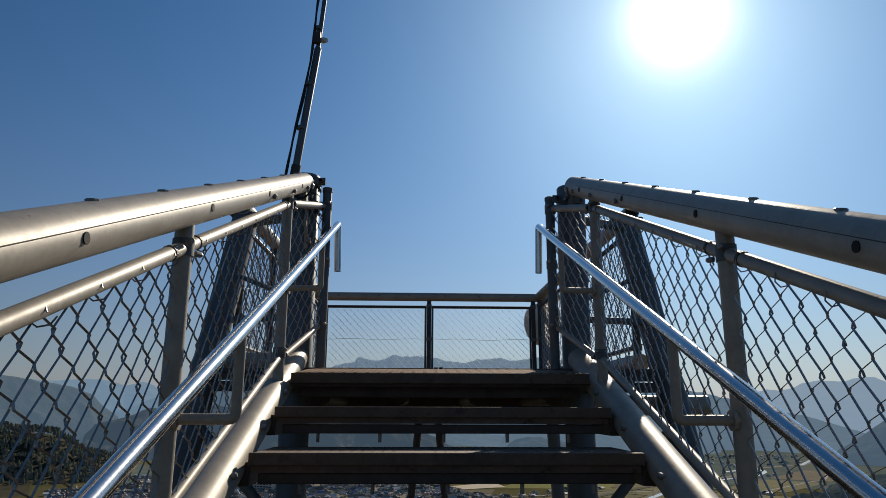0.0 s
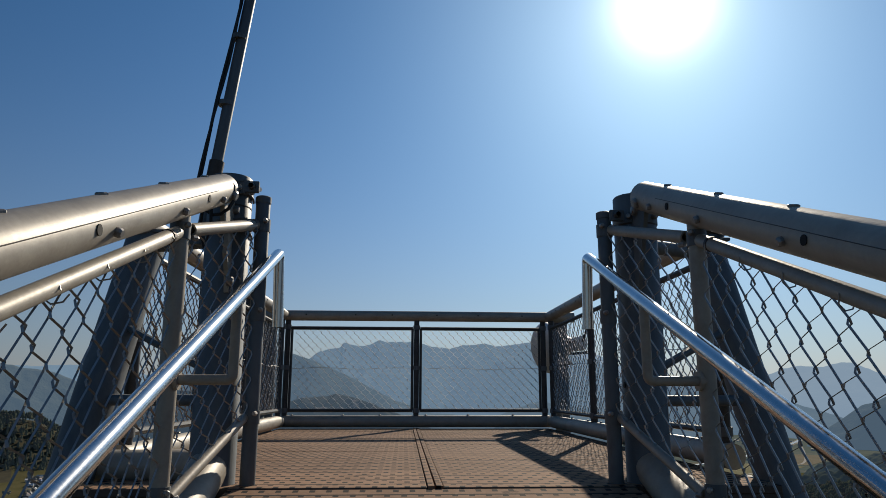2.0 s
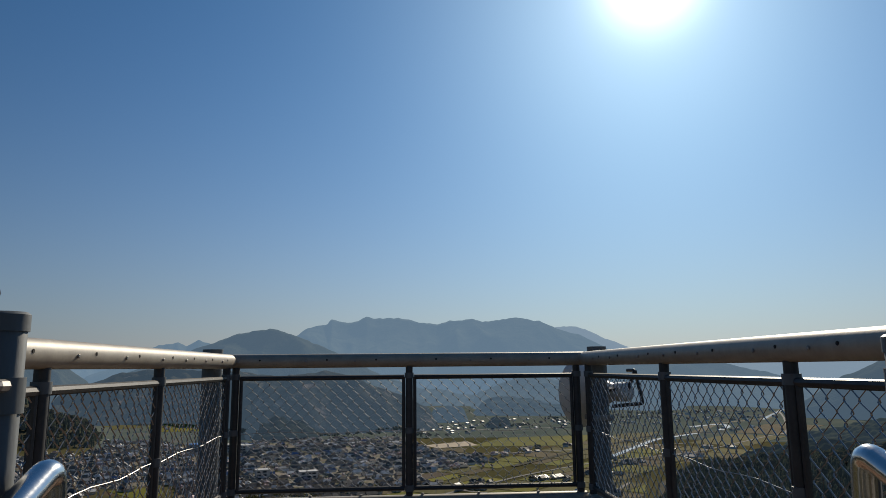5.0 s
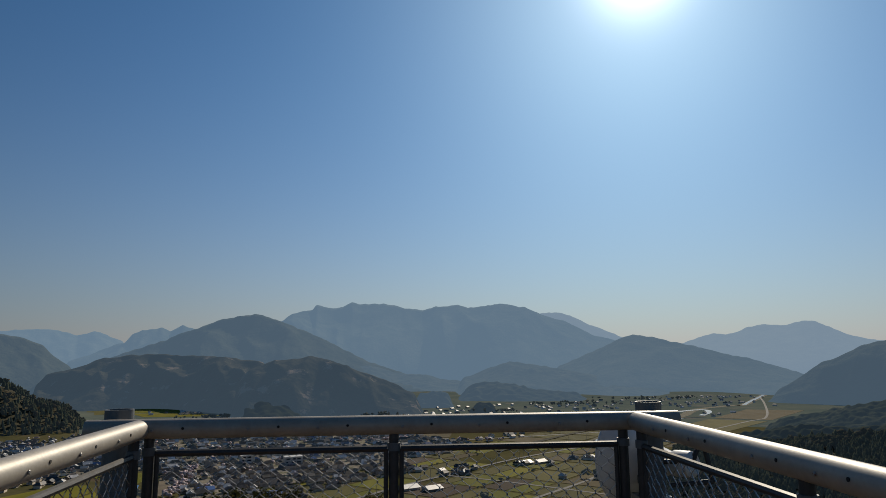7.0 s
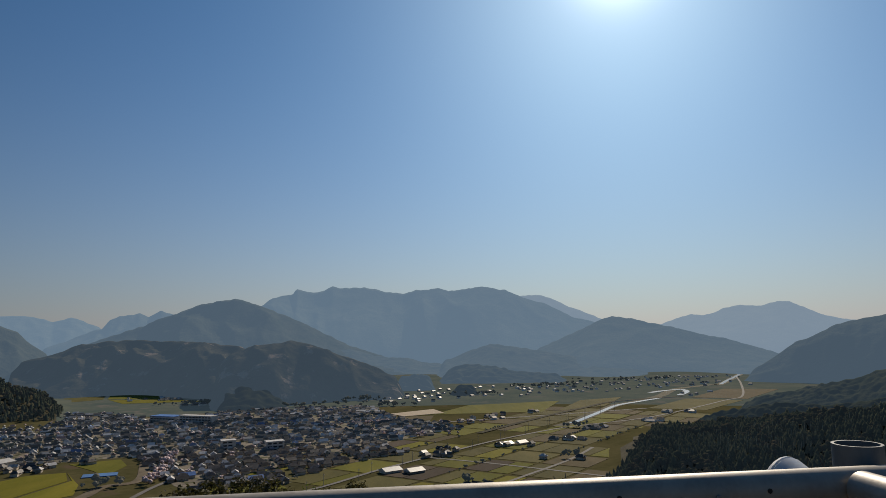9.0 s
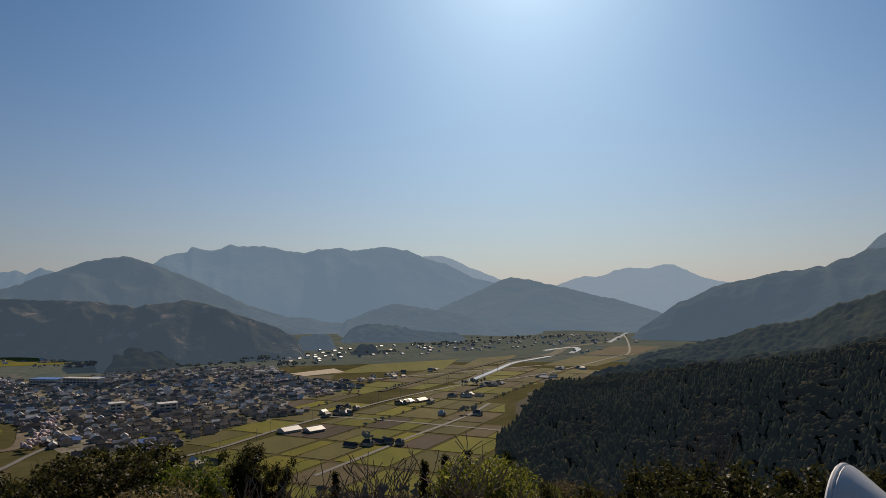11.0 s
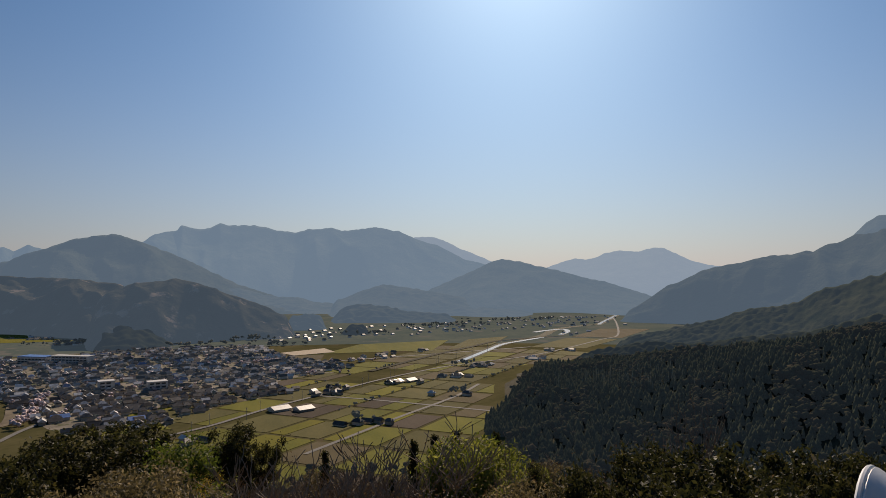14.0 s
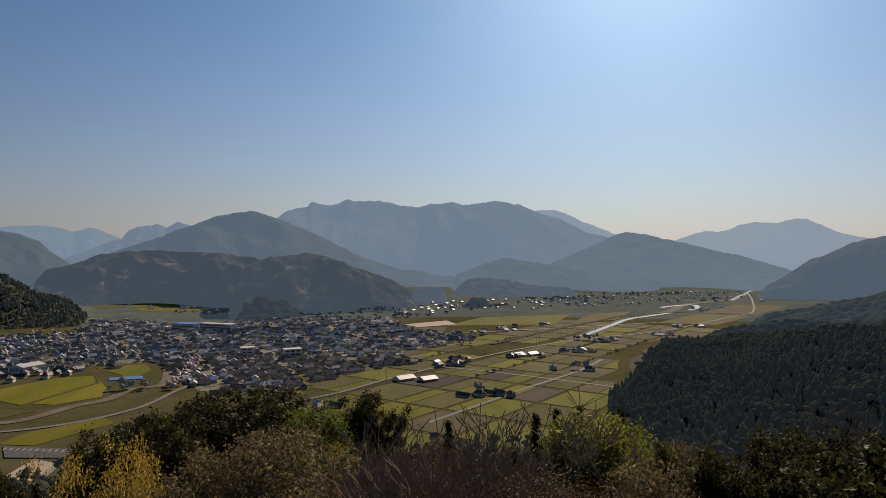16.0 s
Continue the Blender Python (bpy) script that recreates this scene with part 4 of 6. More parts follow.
# ---- woods: joined far trees ----
def tree_stuff(name, spots, mats, label, kinds):
    """Far trees joined into one mesh; spots: x, y, ground, height; kinds: 0 conifer, 1 broadleaf."""
    vs, fs, mi = [], [], []
    for k, (x, y, g, h) in enumerate(spots):
        kind = kinds(k)
        m = kind if len(mats) > 1 else 0
        if kind == 0:
            w = h * random.uniform(0.2, 0.3)
            for t0, t1, ww in ((0.10, 0.80, 1.0), (0.42, 0.93, 0.86), (0.66, 1.0, 0.6)):
                b = len(vs)
                s = 7
                ph = random.random() * 6
                for j in range(s):
                    a = 2 * math.pi * j / s + ph
                    q = w * ww * random.uniform(0.7, 1.25)
                    vs.append((x + q * math.cos(a), y + q * math.sin(a), g + h * (t0 + random.uniform(-0.04, 0.04))))
                vs.append((x + random.uniform(-0.2, 0.2), y, g + h * t1))
                for j in range(s):
                    fs.append((b + j, b + (j + 1) % s, b + s)); mi.append(m)
        else:
            for c in range(random.randint(4, 6)):
                b = len(vs)
                q = h * random.uniform(0.16, 0.3)
                cx, cy, cz = x + random.uniform(-.3, .3) * h, y + random.uniform(-.3, .3) * h, g + h * random.uniform(0.5, 0.82)
                for (ux, uy, uz) in ((1, 0, 0), (-1, 0, 0), (0, 1, 0), (0, -1, 0), (0, 0, 1), (0, 0, -1), (.6, .6, .5), (-.6, .6, .5), (.6, -.6, .5), (-.6, -.6, .5)):
                    e = q * random.uniform(0.6, 1.2)
                    vs.append((cx + ux * e, cy + uy * e, cz + uz * e))
                for tri in ((0, 6, 4), (6, 2, 4), (2, 7, 4), (7, 1, 4), (1, 9, 4), (9, 3, 4), (3, 8, 4), (8, 0, 4), (0, 2, 6), (2, 1, 7), (1, 3, 9), (3, 0, 8), (2, 0, 5), (1, 2, 5), (3, 1, 5), (0, 3, 5)):
                    fs.append(tuple(b + t for t in tri)); mi.append(m)
    me = bpy.data.meshes.new(name)
    me.from_pydata(vs, [], fs)
    for m in mats:
        me.materials.append(m)
    me.polygons.foreach_set("material_index", mi)
    me.polygons.foreach_set("use_smooth", [True] * len(fs))
    return tagged(new(name, me), label, "trees", kind="stuff")


def island_material(name, stops, rough=0.9, spec=0.2, leaf=0.0, grain=0.0, glow=0.0):
    """A colour for each joined piece by its island; glow: how much HAZE is painted in as emission."""
    m = bpy.data.materials.new(name)
    m.use_nodes = True
    nt = m.node_tree
    b = nt.nodes["Principled BSDF"]
    g = nt.nodes.new("ShaderNodeNewGeometry")
    r = ramp_node(nt, stops)
    nt.links.new(g.outputs["Random Per Island"], r.inputs[0])
    colour = r.outputs[0]
    co = nt.nodes.new("ShaderNodeTexCoord")
    n = nt.nodes.new("ShaderNodeTexNoise")
    n.inputs["Scale"].default_value = grain or 0.5
    n.inputs["Detail"].default_value = 6
    nt.links.new(co.outputs["Object"], n.inputs["Vector"])
    hs = nt.nodes.new("ShaderNodeHueSaturation")
    mr = nt.nodes.new("ShaderNodeMapRange")
    mr.inputs["From Min"].default_value, mr.inputs["From Max"].default_value = 0.3, 0.7
    mr.inputs["To Min"].default_value, mr.inputs["To Max"].default_value = 0.75, 1.25
    nt.links.new(n.outputs[0], mr.inputs[0])
    nt.links.new(mr.outputs[0], hs.inputs["Value"])
    nt.links.new(colour, hs.inputs["Color"])
    nt.links.new(hs.outputs[0], b.inputs["Base Color"])
    b.inputs["Roughness"].default_value = rough
    b.inputs["Specular IOR Level"].default_value = spec
    # emission that imitates air haze; the pieces themselves give off no light
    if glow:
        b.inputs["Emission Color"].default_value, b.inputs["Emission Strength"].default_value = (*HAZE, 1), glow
    if leaf:
        t = nt.nodes.new("ShaderNodeBsdfTranslucent")
        nt.links.new(hs.outputs[0], t.inputs["Color"])
        mix = nt.nodes.new("ShaderNodeMixShader")
        mix.inputs[0].default_value = leaf
        nt.links.new(b.outputs[0], mix.inputs[1])
        nt.links.new(t.outputs[0], mix.inputs[2])
        nt.links.new(mix.outputs[0], nt.nodes["Material Output"].inputs["Surface"])
    return m


# foliage of the woods, lifted by a faint painted haze emission
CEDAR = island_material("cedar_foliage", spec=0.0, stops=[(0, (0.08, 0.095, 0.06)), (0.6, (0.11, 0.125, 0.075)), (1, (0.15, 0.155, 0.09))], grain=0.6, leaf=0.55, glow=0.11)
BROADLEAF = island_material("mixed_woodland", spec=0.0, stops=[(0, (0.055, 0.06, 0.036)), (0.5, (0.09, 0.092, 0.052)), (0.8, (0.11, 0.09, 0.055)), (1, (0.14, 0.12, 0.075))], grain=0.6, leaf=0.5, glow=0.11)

spots = []
for k in range(15000):
    az, r = random.uniform(18.6, 62), math.sqrt(random.uniform(390 ** 2, 900 ** 2))
    x, y = r * math.sin(radians(az)), r * math.cos(radians(az))
    g = ground_height(x, y)
    if (g > VALLEY + 1.2 or 540 < r < 640) and (az > 23.5 or r < 600 + 30 * (az - 19)) and az > 19.4:
        spots.append((x, y, g - 1, random.uniform(6.0, 10.0) if random.random() < 0.93 else random.uniform(10, 13)))
clump = [noise.noise((p[0] / 45, p[1] / 45, 21)) for p in spots]
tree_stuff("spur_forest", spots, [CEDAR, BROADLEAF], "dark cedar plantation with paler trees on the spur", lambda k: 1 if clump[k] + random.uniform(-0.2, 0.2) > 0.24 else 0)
PALE_BARK = material("pale_bare_trunks", (0.30, 0.28, 0.20), (0.5, 0.47, 0.36), 0.4, (0.8, 0.95), 0, 0.0, spec=0.1)
vs, fs = [], []
for k in range(230):
    az, r = random.gauss(30.5, 3.2), random.uniform(585, 660)
    x, y = r * math.sin(radians(az)), r * math.cos(radians(az))
    g, h = ground_height(x, y), random.uniform(9, 13.5)
    lean = random.uniform(-0.6, 0.6)
    b = len(vs)
    for z, w, o in ((0, 0.26, 0), (h * 0.6, 0.18, lean * 0.5), (h, 0.06, lean)):
        vs.extend((x + o + w * math.cos(a), y + w * math.sin(a), g - 0.5 + z) for a in (0.3, 1.87, 3.44, 5.01))
    for q in (0, 4):
        fs.extend((b + q + j, b + q + (j + 1) % 4, b + q + 4 + (j + 1) % 4, b + q + 4 + j) for j in range(4))
me = bpy.data.meshes.new("bare_trunks")
me.from_pydata(vs, [], fs)
me.materials.append(PALE_BARK)
tagged(new("bare_trunks", me), "pale bare trunks standing among the cedars of the spur", "trees", kind="stuff")
spots = []
for k in range(2400):
    az, r = random.uniform(-45, -21.2), random.uniform(1235, 1500)
    x, y = r * math.sin(radians(az)), r * math.cos(radians(az))
    g = ground_height(x, y)
    if g > VALLEY + 3:
        spots.append((x, y, g - 1, random.uniform(8, 14)))
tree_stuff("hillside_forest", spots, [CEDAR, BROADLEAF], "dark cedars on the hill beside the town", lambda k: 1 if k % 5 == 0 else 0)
spots = []
for k in range(1700):
    az, r = random.uniform(-50, 62), math.sqrt(random.uniform(170 ** 2, 450 ** 2))
    x, y = r * math.sin(radians(az)), r * math.cos(radians(az))
    g = ground_height(x, y)
    spots.append((x, y, g - 0.5, random.uniform(6, 11) if r > 150 else random.uniform(4, 7)))
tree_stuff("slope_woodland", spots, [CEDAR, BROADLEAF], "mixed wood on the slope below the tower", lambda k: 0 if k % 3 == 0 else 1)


# ---- fields, roads, river ----
def patch(name, corners, z, mat, label, category):
    """A flat piece of land a little above the valley floor, with edges that drop to it."""
    bm = bmesh.new()
    top = [bm.verts.new((x, y, VALLEY + z)) for x, y in corners]
    low = [bm.verts.new((x, y, VALLEY - 0.5)) for x, y in corners]
    f = bm.faces.new(top)
    f.normal_update()
    if f.normal.z < 0:
        f.normal_flip()
    k = len(corners)
    for i in range(k):
        bm.faces.new((low[i], low[(i + 1) % k], top[(i + 1) % k], top[i]))
    bmesh.ops.recalc_face_normals(bm, faces=bm.faces)
    return tagged(part(name, bm, mat, None), label, category, kind="structure")


def ribbon(name, pts, width, z, mat, label, category, n=8):
    """A road or river along a smooth line through the points."""
    P = [Vector((x, y, 0)) for x, y in pts]
    line = []
    for i in range(len(P) - 1):
        a, b, c, d = P[max(i - 1, 0)], P[i], P[i + 1], P[min(i + 2, len(P) - 1)]
        for k in range(n):
            t = k / n
            line.append(0.5 * ((2 * b) + (c - a) * t + (2 * a - 5 * b + 4 * c - d) * t * t + (3 * b - a - 3 * c + d) * t ** 3))
    line.append(P[-1])
    bm = bmesh.new()
    prev = None
    for i, p in enumerate(line):
        d = (line[min(i + 1, len(line) - 1)] - line[max(i - 1, 0)]).normalized()
        side = Vector((d.y, -d.x, 0)) * width / 2 * (1 + (0.22 * noise.noise((p.x / 40, p.y / 40, 9)) if width > 12 else 0))
        row = [bm.verts.new((p - side).to_tuple()[:2] + (VALLEY + z,)), bm.verts.new((p + side).to_tuple()[:2] + (VALLEY + z,))]
        if prev:
            bm.faces.new((prev[0], prev[1], row[1], row[0]))
        prev = row
    bmesh.ops.recalc_face_normals(bm, faces=bm.faces)
    for f in bm.faces:
        if f.normal.z < 0:
            f.normal_flip()
    return tagged(part(name, bm, mat, None), label, category, kind="structure")


FIELDS = [material("field_" + n, a, b, 0.05, (0.85, 1.0), 0, 0.0, fine=0.9, stretch=(1, 0.25, 1), vary=0.18, spec=0.05) for n, a, b in (
    ("young_wheat", (0.085, 0.092, 0.01), (0.145, 0.135, 0.02)), ("stubble", (0.072, 0.058, 0.028), (0.115, 0.092, 0.048)),
    ("olive_grass", (0.07, 0.068, 0.02), (0.12, 0.105, 0.036)), ("tilled", (0.052, 0.039, 0.027), (0.085, 0.066, 0.047)), ("bright_wheat", (0.12, 0.12, 0.01), (0.19, 0.165, 0.02)))]
ROAD = material("pale_asphalt", (0.13, 0.125, 0.115), (0.2, 0.19, 0.172), 0.2, (0.8, 0.95), 0, 0.0, spec=0.12)
BANK = material("dry_river_bank", (0.06, 0.056, 0.03), (0.10, 0.09, 0.055), 0.05, (0.85, 1.0), 0, 0.0, spec=0.1)
LEVEE = material("embankment_grass", (0.03, 0.03, 0.018), (0.06, 0.055, 0.032), 0.05, (0.85, 1.0), 0, 0.0, spec=0.05)
SAND = material("dry_stream_bed", (0.10, 0.08, 0.055), (0.2, 0.165, 0.115), 0.06, (0.85, 1.0), 0, 0.0, fine=0.4, spec=0.1)
WATER = material("river_water", (0.10, 0.11, 0.11), (0.16, 0.17, 0.17), 0.02, (0.10, 0.25), 0, 0.02, fine=0.4)

D1, D2 = Vector((0.66, 0.75)), Vector((0.75, -0.66))   # along the road, and across it
O = Vector((-28, 613))


def grid_xy(u, v):
    p = O + D1 * u + D2 * v
    return (p.x, p.y)


FIELD_LABELS = ["young green wheat field on the valley floor", "pale stubble field on the valley floor", "olive grassy field on the valley floor", "brown tilled field on the valley floor", "bright yellow-green wheat field on the valley floor"]
rng = random.Random(5)
for iu in range(-2, 11):
    for side, rows in ((1, 4), (-1, 2)):
        for iv in range(rows):
            u0, u1 = iu * 62 + 2, iu * 62 + 60 - rng.random() * 4
            v0 = side * (7 + iv * 52)
            v1 = v0 + side * 49
            if side < 0 and (iu < 0 or iv == 0 and iu in (4, 5)):
                continue
            c = [grid_xy(u0, v0), grid_xy(u1, v0), grid_xy(u1, v1), grid_xy(u0, v1)]
            cx, cy = sum(p[0] for p in c) / 4, sum(p[1] for p in c) / 4
            az = math.degrees(math.atan2(cx, cy))
            if az > 22.5 and cy < 800 or ground_height(cx, cy) > VALLEY + 0.5:
                continue
            near = iu < 4
            cuts = [0.0, 1.0] if rng.random() < 0.45 else [0.0, rng.uniform(0.3, 0.7), 1.0]
            for f0, f1 in zip(cuts, cuts[1:]):
                i = rng.choice([0, 0, 4, 2, 2, 1, 3] if near else [2, 2, 0, 2, 1])
                w0, w1 = v0 + (v1 - v0) * f0 + side * 0.5, v0 + (v1 - v0) * f1 - side * 0.5
                patch("field", [grid_xy(u0, w0), grid_xy(u1, w0), grid_xy(u1, w1), grid_xy(u0, w1)], 0.25 + 0.05 * rng.random(), FIELDS[i], FIELD_LABELS[i], "field")
for c, i in (([(330, 1130), (420, 1290), (520, 1330), (430, 1180)], 2), ([(120, 1130), (300, 1120), (380, 1290), (200, 1260)], 0), ([(480, 1120), (620, 1260), (700, 1200), (560, 1070)], 2), ([(640, 1280), (800, 1450), (900, 1400), (720, 1220)], 1),
             ([(-690, 1700), (-600, 1760), (-560, 1620), (-620, 1560)], 2), ([(-590, 1760), (-480, 1740), (-430, 1600), (-550, 1620)], 0), ([(-760, 2000), (-620, 2020), (-560, 1860), (-690, 1800)], 1), ([(-540, 1600), (-400, 1590), (-320, 1500), (-480, 1500)], 4), ([(-560, 1980), (-470, 1900), (-440, 1780), (-550, 1800)], 2),
             ([(-345, 640), (-345, 669), (-316, 723), (-284, 732), (-266, 690), (-290, 600)], 4), ([(-262, 690), (-282, 730), (-248, 668), (-236, 625), (-262, 597), (-284, 605)], 4), ([(-238, 705), (-262, 738), (-300, 780), (-255, 800), (-236, 760)], 0), ([(-247, 480), (-242, 508), (-205, 548), (-190, 528), (-221, 474)], 4), ([(-330, 585), (-290, 585), (-268, 575), (-285, 552), (-330, 540)], 2), ([(-120, 600), (-60, 615), (-75, 650), (-130, 640)], 0), ([(10, 1050), (110, 1060), (120, 1115), (20, 1105)], 1)):
    patch("field", c, 0.3, FIELDS[i], FIELD_LABELS[i], "field")
ribbon("road_1", [(-120, 520), (-75, 575), (-30, 616), (22, 683), (86, 752), (167, 837), (260, 913), (320, 946), (450, 1015), (666, 1205), (748, 1284), (926, 1594), (1054, 1838)], 4.5, 0.5, ROAD, "pale country road across the fields", "road")
ribbon("road_2", [(40, 500), (75, 540), (136, 610), (210, 690), (260, 760)], 4, 0.5, ROAD, "narrow pale farm track between fields", "road")
ribbon("road_3", [(72, 736), (130, 690), (215, 610), (232, 590)], 4, 0.52, ROAD, "narrow pale farm track between fields", "road")
ribbon("road_4", [(-330, 500), (-240, 520), (-192, 570), (-178, 640), (-165, 720), (-190, 830), (-300, 900)], 5, 0.5, ROAD, "town road beside the stream", "road")
ribbon("road_5", [(-330, 900), (-180, 905), (-60, 960), (80, 1010), (260, 1060), (480, 1120)], 6, 0.5, ROAD, "pale road along the town's edge", "road")
ribbon("embankment", [(156, 900), (288, 1056), (379, 1151), (462, 1239), (557, 1280), (635, 1304)], 9, 0.9, LEVEE, "dark grassy embankment along the river", "embankment")
ribbon("river_bank", [(274, 940), (316, 990), (387, 1092), (450, 1182), (510, 1235), (600, 1330), (660, 1420), (720, 1490), (830, 1560), (860, 1570), (1025, 1793), (1110, 1910)], 20, 0.35, BANK, "dry grassy banks along the river", "river bank")
ribbon("water_1", [(300, 965), (316, 986), (387, 1088), (450, 1178), (509, 1228), (579, 1285)], 9, 0.6, WATER, "glinting shallow river between grassy banks", "river")
ribbon("water_2", [(640, 1330), (690, 1400), (706, 1455), (660, 1440), (610, 1402)], 12, 0.6, WATER, "glinting shallow river between grassy banks", "river")
ribbon("water_3", [(860, 1568), (940, 1680), (1025, 1793), (1108, 1908)], 9, 0.6, WATER, "glinting shallow river at the valley's end", "river")
ribbon("stream_bank", [(-330, 520), (-275, 539), (-258, 554), (-244, 590), (-226, 613), (-222, 655), (-199, 678), (-222, 776), (-239, 859), (-197, 910), (-139, 955), (-82, 1007)], 11, 0.45, SAND, "stream with dry sandy banks through the town", "stream")

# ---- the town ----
# wall and roof colours, each with a little haze painted in as emission
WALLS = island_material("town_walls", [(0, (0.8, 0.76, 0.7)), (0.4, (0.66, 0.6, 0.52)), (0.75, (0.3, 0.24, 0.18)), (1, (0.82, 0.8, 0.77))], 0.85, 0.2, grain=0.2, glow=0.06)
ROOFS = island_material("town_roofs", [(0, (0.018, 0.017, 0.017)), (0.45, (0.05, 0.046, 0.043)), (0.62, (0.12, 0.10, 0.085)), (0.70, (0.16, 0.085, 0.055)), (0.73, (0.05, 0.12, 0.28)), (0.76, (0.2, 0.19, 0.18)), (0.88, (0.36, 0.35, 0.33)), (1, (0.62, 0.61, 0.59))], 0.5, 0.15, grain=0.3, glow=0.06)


def house_geo(w, d, h, roof, m, vs, fs, mi, hip=False):
    """Walls and an overhanging gable or hip roof with thickness."""
    def add(points, quads, k):
        b = len(vs)
        vs.extend(tuple(m @ Vector(p)) for p in points)
        for q in quads:
            fs.append(tuple(b + i for i in q)); mi.append(k)
    x, y, h, roof = w / 2, d / 2, h * 0.68, roof * 1.15
    add([(-x, -y, 0), (x, -y, 0), (x, y, 0), (-x, y, 0), (-x, -y, h), (x, -y, h), (x, y, h), (-x, y, h), (-x, 0, h + roof * 0.9), (x, 0, h + roof * 0.9)],
        [(0, 1, 5, 4), (2, 3, 7, 6), (1, 2, 6, 9, 5), (3, 0, 4, 8, 7)], 0)
    o, rx = 0.7, (x - y * 0.7 if hip else x + 0.6)
    add([(-x - o, -y - o, h - 0.25), (x + o, -y - o, h - 0.25), (x + o, y + o, h - 0.25), (-x - o, y + o, h - 0.25), (-rx, 0, h + roof), (rx, 0, h + roof),
         (-x - o, -y - o, h - 0.5), (x + o, -y - o, h - 0.5), (x + o, y + o, h - 0.5), (-x - o, y + o, h - 0.5)],
        [(0, 1, 5, 4), (2, 3, 4, 5), (1, 2, 5), (3, 0, 4), (6, 7, 1, 0), (7, 8, 2, 1), (8, 9, 3, 2), (9, 6, 0, 3)], 1)


def inside(p, poly):
    x, y = p
    k = False
    for (x0, y0), (x1, y1) in zip(poly, poly[1:] + poly[:1]):
        if (y0 > y) != (y1 > y) and x < (x1 - x0) * (y - y0) / (y1 - y0) + x0:
            k = not k
    return k


TOWN = [(-581, 1137), (-573, 1330), (-421, 1290), (-300, 1170), (-225, 1275), (-23, 1300), (21, 1280), (60, 1090), (130, 985), (143, 950), (103, 897), (42, 865), (26, 821), (63, 774), (-24, 714), (-62, 634), (-79, 612), (-139, 619), (-160, 646), (-246, 817), (-322, 790), (-410, 802)]
FAR_TOWN = [(-10, 1370), (0, 1480), (108, 1600), (497, 1730), (801, 1880), (1060, 1860), (906, 1570), (698, 1515), (470, 1432), (326, 1400), (154, 1345)]
MID_TOWN = [(150, 985), (250, 1070), (330, 1130), (300, 1150), (200, 1090), (120, 1010)]
LEFT_TOWN = [(-480, 860), (-410, 802), (-322, 790), (-300, 740), (-360, 690), (-470, 700)]
houses = []
YARDS = material("paved_yards", (0.10, 0.088, 0.065), (0.27, 0.235, 0.185), 0.06, (0.85, 1.0), 0, 0.0, fine=0.5, spots=(0.075, 0.08, 0.035), spot_at=0.52, spec=0.1)
patch("pavement", TOWN, 0.14, YARDS, "pale paved yards and lanes between the houses", "pavement")


def settle(poly, cell, keep, angle):
    c, s = math.cos(angle), math.sin(angle)
    k = int(1600 / cell)
    for i in range(-k, k):
        for j in range(-k, k):
            if i % 7 == 0 or j % 5 == 0:
                if rng.random() < 0.8:
                    continue
            u, v = i * cell + rng.uniform(-3, 3), j * cell * 0.9 + rng.uniform(-3, 3)
            p = (-100 + u * c - v * s, 1000 + u * s + v * c)
            if inside(p, poly) and rng.random() < keep and ground_height(*p) < VALLEY + 0.5:
                houses.append((p, angle + rng.choice((0, 0, math.pi / 2)) + rng.uniform(-0.12, 0.12), rng.uniform(5.0, 10.5), rng.uniform(4.2, 6.4), rng.choice((3.0, 3.6, 4.8, 5.4)), rng.uniform(1.4, 2.4), rng.random() < 0.4))


settle(TOWN, 11.2, 0.82, 0.35)
settle(LEFT_TOWN, 14, 0.7, 0.1)
settle(FAR_TOWN, 25, 0.42, 0.8)
settle(MID_TOWN, 17, 0.6, 0.6)
settle([(-620, 1560), (-560, 1640), (-470, 1700), (-300, 1560), (-330, 1480)], 34, 0.35, 0.3)
settle([(560, 1330), (640, 1290), (900, 1420), (980, 1560), (900, 1560), (760, 1420)], 34, 0.3, 0.7)
for cx, cy, k in ((96, 583, 5), (174, 792, 6), (90, 745, 6), (110, 770, 4), (-22, 560, 6), (245, 815, 3), (205, 700, 2), (320, 905, 5), (430, 960, 4), (500, 1050, 5), (-300, 770, 4), (-620, 1750, 6), (-400, 1560, 7), (-320, 1420, 6)):
    for j in range(k):
        houses.append(((cx + rng.uniform(-24, 24), cy + rng.uniform(-10, 10)), 0.8 + rng.choice((0, math.pi / 2)), rng.uniform(8, 15), rng.uniform(6, 9), rng.choice((3.0, 5.4)), rng.uniform(1.8, 2.8), True))
houses.sort(key=lambda q: q[0][0] ** 2 + q[0][1] ** 2)
HOUSE_LABELS = ["small house with pale walls and a dark tiled gable roof", "two-storey house with a dark tiled hip roof"]
house_mesh = {}


def house_parts(kind, tiles):
    w, d, h, rf, hip = kind
    out = []
    for which in (0, 1):
        vs, fs, mi = [], [], []
        house_geo(w, d, h, rf, Matrix.Identity(4), vs, fs, mi, hip)
        me = bpy.data.meshes.new("wall" if which == 0 else "roof")
        me.from_pydata(vs, [], [f for f, q in zip(fs, mi) if q == which])
        bm = bmesh.new()
        bm.from_mesh(me)
        bmesh.ops.delete(bm, geom=[v for v in bm.verts if not v.link_faces], context="VERTS")
        bm.to_mesh(me)
        bm.free()
        me.materials.append(HOUSE_WALL if which == 0 else tiles)
        out.append(me)
    return out


